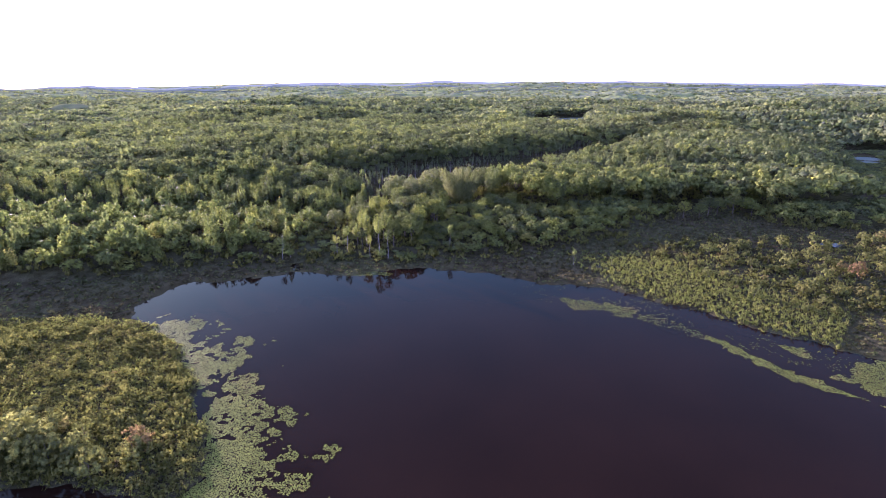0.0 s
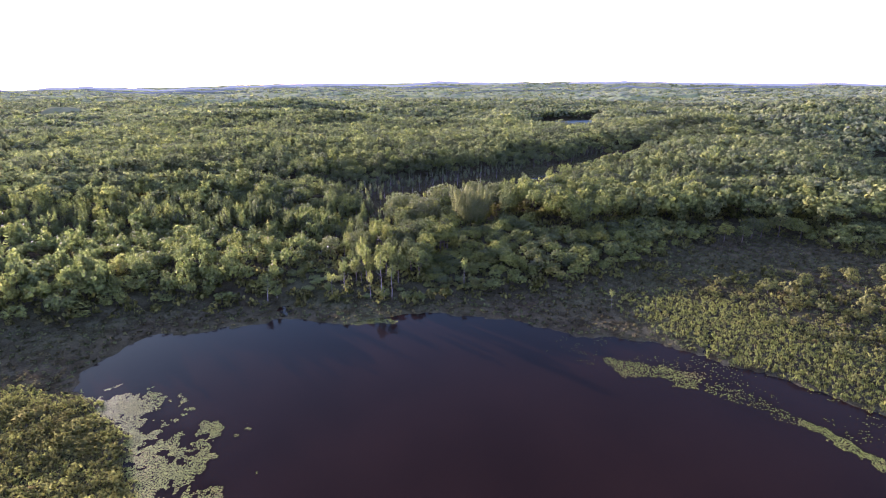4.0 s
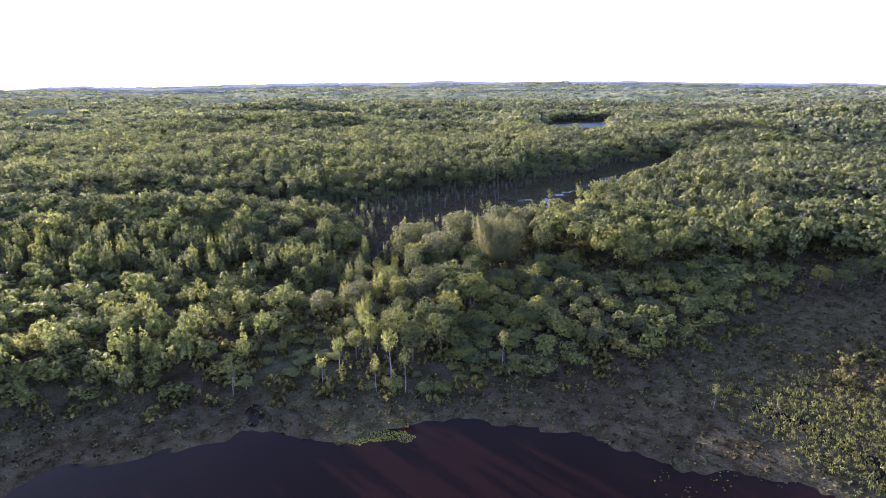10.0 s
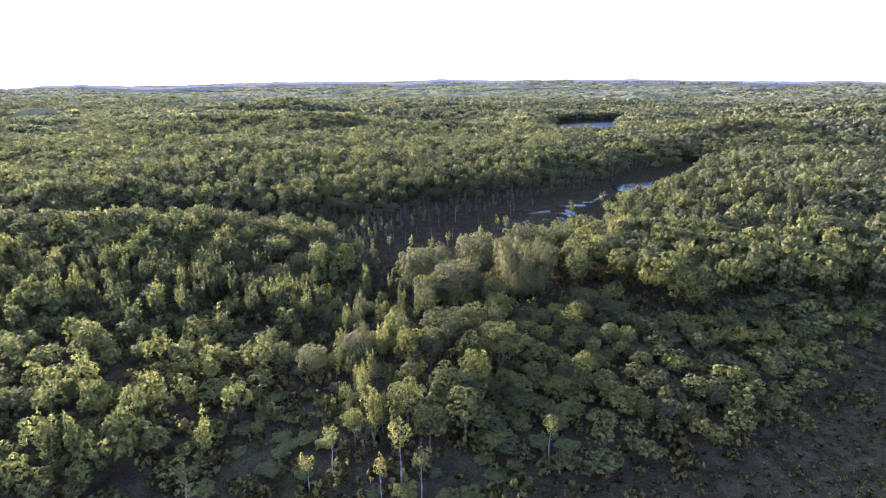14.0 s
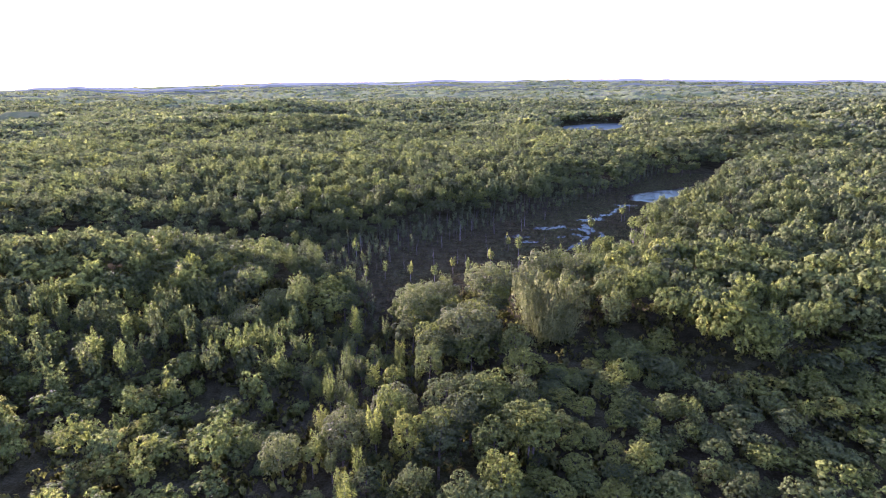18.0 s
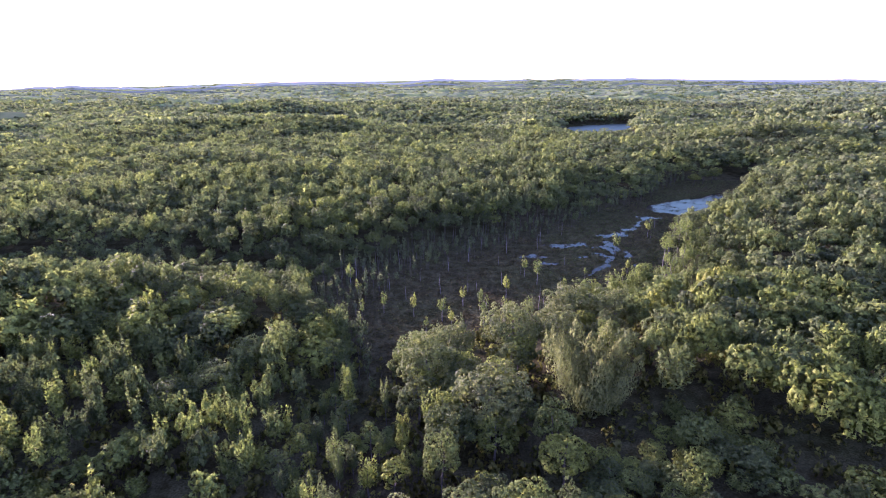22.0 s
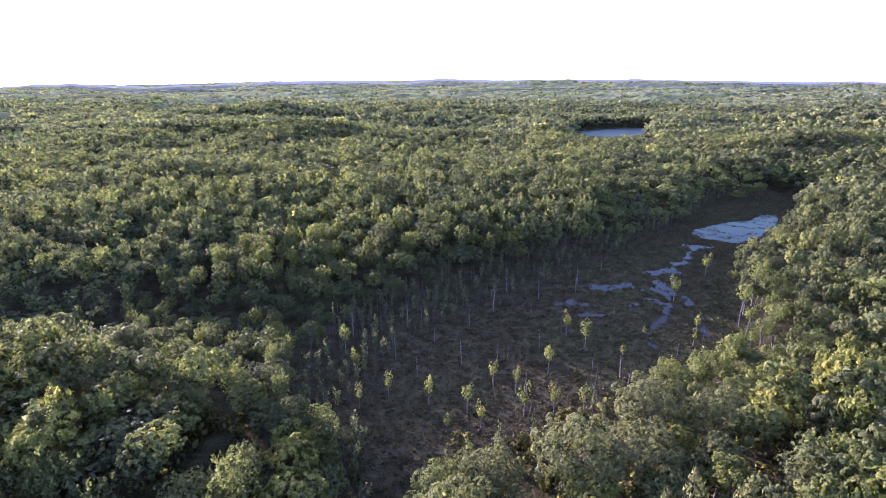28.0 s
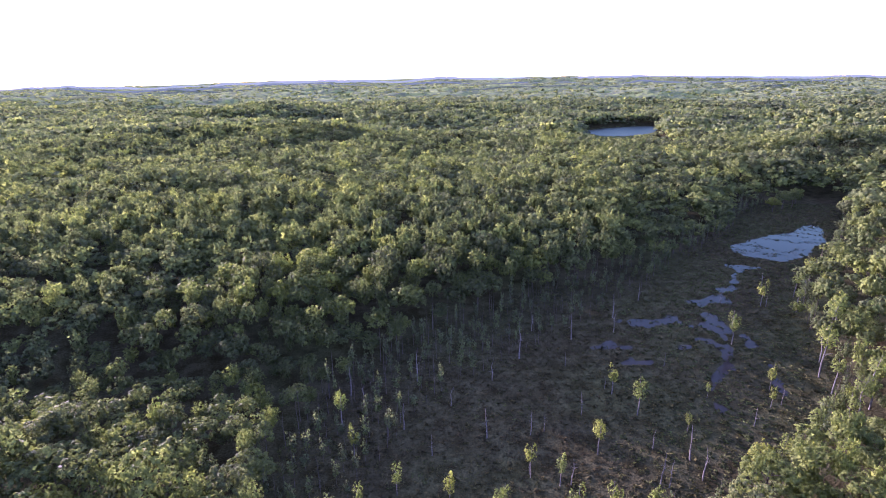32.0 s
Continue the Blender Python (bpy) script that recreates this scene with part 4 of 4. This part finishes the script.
pads("lily_pads_east", *mat_of(26, 140, 110, 214, 0.22, 212, lambda x, y, d, b, u: (d > 0.1) & (
    (u < 0.40) & (b + 1.0 > 0.42 * off_line(x, y, DRIFT)) | (u < 0.16) & (b + 0.7 > 0.45 * off_line(x, y, WISP)) | (u < 0.75) & (b + 0.8 > 0.6 * off_line(x, y, RIM))
    | (u < 0.65) & (4.6 + 3.4 * b > off_line(x, y, BED)) | (u < 0.6) & (2.4 + 2 * b > np.hypot(x - 108, y - 156)) | (u < 0.035) & (d < 14) & (b > -0.2) & (x > 45))), "thin drifts of lily pads off the reeds")
pads("lily_pads_north", *mat_of(-22, 30, 196, 214, 0.3, 213, lambda x, y, d, b, u: (d > 0.1) & (u < 0.97) & (0.4 * b + 1.15 - np.hypot((x + 1.5) / 7, (y - 208.5) / 2.6) > 0.1)), "small mat of lily pads by the far bank")


# ---- single trees on the shore and in the fen ----
def slim_model(name, seed, tall, r, crown_part, n, size, bark, leaf, label):
    return tree_model(name, crown_tall(seed, n, r, tall * crown_part, tall * (1 - crown_part), size, 4), wood_of(seed + 1, tall * 0.94, 0.05 + 0.008 * tall, 7, 0.2, 0.04, 5), leaf, bark, label)


SLIM = Kinds([slim_model("slender_tree", 500 + 3 * s, 10.0, 1.5, 0.42, 330, 0.19, M_BIRCH, M_YOUNG_ONE, "slender tree with bare pale trunk and a small leafy top") for s in range(4)], "slender trees of the wet ground")
LEAFY = Kinds([slim_model("fen_sapling", 520 + 3 * s, 7.5, 1.25, 0.62, 330, 0.18, M_DEAD, M_YOUNG_ONE, "thin leafy sapling standing in the fen") for s in range(4)], "saplings of the fen")
rng = np.random.default_rng(9)
for k, (x, y, top) in enumerate([(-5, 236, 13), (-11, 228.5, 11), (4.5, 223, 12), (-2, 223.5, 9), (1, 226, 11), (-14, 224.5, 8), (-33, 221.5, 8), (70, 217.5, 6.5), (27, 232, 8), (83, 217, 3)]):
    SLIM.put(k, x, y, float(height([x], [y])[0]), rng.uniform(0, 6.28), top / 10, top / 10)
for k, (x, y, top) in enumerate([(3.5, 350, 9), (-4.8, 353, 8), (15.5, 349, 9), (-14, 356, 7), (22, 350, 7), (28, 349, 8), (6, 345, 6), (-1, 344, 5), (24, 366, 8), (36, 378, 9.5), (33, 386, 7), (66, 380, 6), (73, 409, 9), (15, 358, 7), (10, 361, 6), (-20, 352, 7), (70, 387, 6), (54, 384, 4), (95, 433, 8), (-23, 366, 8), (-27, 375, 9), (44, 372, 5)]):
    LEAFY.put(k, x, y, float(height([x], [y])[0]), rng.uniform(0, 6.28), top / 7.5, top / 7.5)


# -- drowned wood: a belt of thin grey trees in the shade along the fen's far side
x, y, rng = scatter(-45, 190, 312, 570, 3.6, 221)
f = fields(x, y)
keep = (f["fen"] > -4) & (inside(x, y, spline(FEN_OPEN)) < -1) & (f["pond"] < -3)
x, y = x[keep], y[keep]
n = len(x)
z = height(x, y)
tall = rng.uniform(3.5, 8.5, n) + 2.5 * ease(-f["fen"][keep], -6, 2)
poles = [soup(*wood_of(230 + s, 1.0, 0.009, 4, 0.16, 0.03, 4)) for s in range(5)]
poles = [(p, np.zeros((len(p), 3))) for p in poles]
turn, which, even = rng.uniform(0, 6.28, n), rng.integers(0, 5, n), rng.uniform(0, 1, n)
drowned = tagged(new("drowned_wood"), "belt of thin half-dead trees in shade along the fen", "trees", kind="stuff")
part("trunks", stuff_mesh("trunks", poles, np.stack([x, y, z - 0.2], 1), turn, np.stack([tall, tall], 1), even, which, M_BARK), drowned)
leafed = rng.uniform(size=n) < 0.5
part("crowns", stuff_mesh("crowns", [crown_tall(s + 240, 110, 1.0, 4.5, 0.0, 0.20) for s in range(4)], np.stack([x, y, z + 0.35 * tall], 1)[leafed], turn[leafed], np.stack([rng.uniform(0.7, 1.3, n), 0.6 * tall], 1)[leafed], even[leafed] * 0.35, which[leafed] % 4, M_LEAF), drowned)


def snag_model(seed, tall):
    v, f = wood_of(seed, tall, 0.16, 7, 0.28, 0.05, 5)
    ob = new("dead_tree")
    tagged(ob, "bare grey dead tree standing in the fen", "dead tree")
    part("trunk", mesh_from("trunk", v, f, M_DEAD), ob)
    return ob


SNAGS = Kinds([snag_model(540 + s, 7.0) for s in range(6)], "dead trees of the fen")
spots = [(43, 416, 7), (3, 371, 7), (12, 372, 6), (24, 378, 6), (15, 373, 4), (35, 367, 5), (41, 359, 7), (34, 357, 6), (59, 374, 6), (69, 381, 5), (96, 432, 8), (25, 398, 6), (17, 358, 6), (10, 360, 4), (-27, 386, 9), (-23, 380, 8), (32, 388, 6), (17, 350, 6), (33, 358, 7), (41, 364, 8), (-8, 366, 6), (-14, 374, 8), (-4, 382, 9), (6, 392, 9), (14, 402, 9), (30, 412, 8), (-12, 392, 10), (46, 426, 9), (20, 418, 10), (58, 438, 9), (104, 448, 6), (84, 436, 5), (50, 398, 5)]
for k, (x, y, top) in enumerate(spots):
    SNAGS.put(k, x, y, float(height([x], [y])[0]) - 0.1, rng.uniform(0, 6.28), top / 7, top / 7)

# more slender trees along the fen's sunny side
for k, (x, y, top) in enumerate([(85, 392, 11), (83, 385, 9), (80, 374, 10), (103, 428, 9), (101, 410, 11), (90, 399, 10), (76, 371, 8), (110, 440, 9), (96, 405, 12), (122, 452, 9), (86, 378, 12)]):
    SLIM.put(k, x, y, float(height([x], [y])[0]), rng.uniform(0, 6.28), top / 8.5, top / 10)


# ---- single bushes on the meadows ----
def bush_model(seed):
    ob = new("bush")
    tagged(ob, "sunlit rounded green bush on the wet meadow", "bush")
    v, out = crown_round(seed, 340, 1.25, 2.2, 0.15, 10, 0.15)
    part("stems", mesh_from("stems", *wood_of(seed + 1, 1.9, 0.05, 7, 0.5, 0.08, 4), M_BARK), ob)
    part("crown", mesh_from("crown", v, np.arange(len(v)).reshape(-1, 3), M_BUSH, None, out), ob)
    return ob


M_BUSH = leaf_material("bush_leaves", [(0.0, (0.068, 0.076, 0.028)), (0.6, (0.094, 0.104, 0.034)), (0.85, (0.112, 0.112, 0.038)), (1.0, (0.125, 0.085, 0.045))], single=True, lacy=4.4, spec=0.0)
BUSHES = Kinds([bush_model(560 + 2 * s) for s in range(5)], "bushes of the meadows")
bxs, bys = rng.uniform(108, 215, 130), rng.uniform(165, 248, 130)
ff = fields(bxs, bys)
ok = (ff["lake"] < -4) & (ff["marsh"] > 3) & (bxs - 0.9 * (bys - 196) > 90)
for x, y in zip(bxs[ok], bys[ok]):
    sc = rng.uniform(0.6, 1.5)
    BUSHES.put(int(rng.integers(5)), x, y, float(height([x], [y])[0]), rng.uniform(0, 6.28), sc, sc * rng.uniform(0.85, 1.25))
for k in range(26):
    x, y, sc = rng.uniform(-62, -26), rng.uniform(114, 126), rng.uniform(1.0, 2.1)
    BUSHES.put(k, x, y, float(height([x], [y])[0]), rng.uniform(0, 6.28), sc, sc)

# a puddle in the east meadow
a = np.arange(28) * 2 * math.pi / 28
ring = 1 + 0.25 * np.sin(3 * a) + 0.12 * np.sin(7 * a + 1)
me = mesh_from("puddle", np.stack([176 + 4.2 * ring * np.cos(a), 239 + 2.4 * ring * np.sin(a), 0.75 + 0 * a], 1), np.arange(28).reshape(1, -1), M_POND)
tagged(new("puddle_water", me), "small open pool in the meadow", "water", kind="structure")
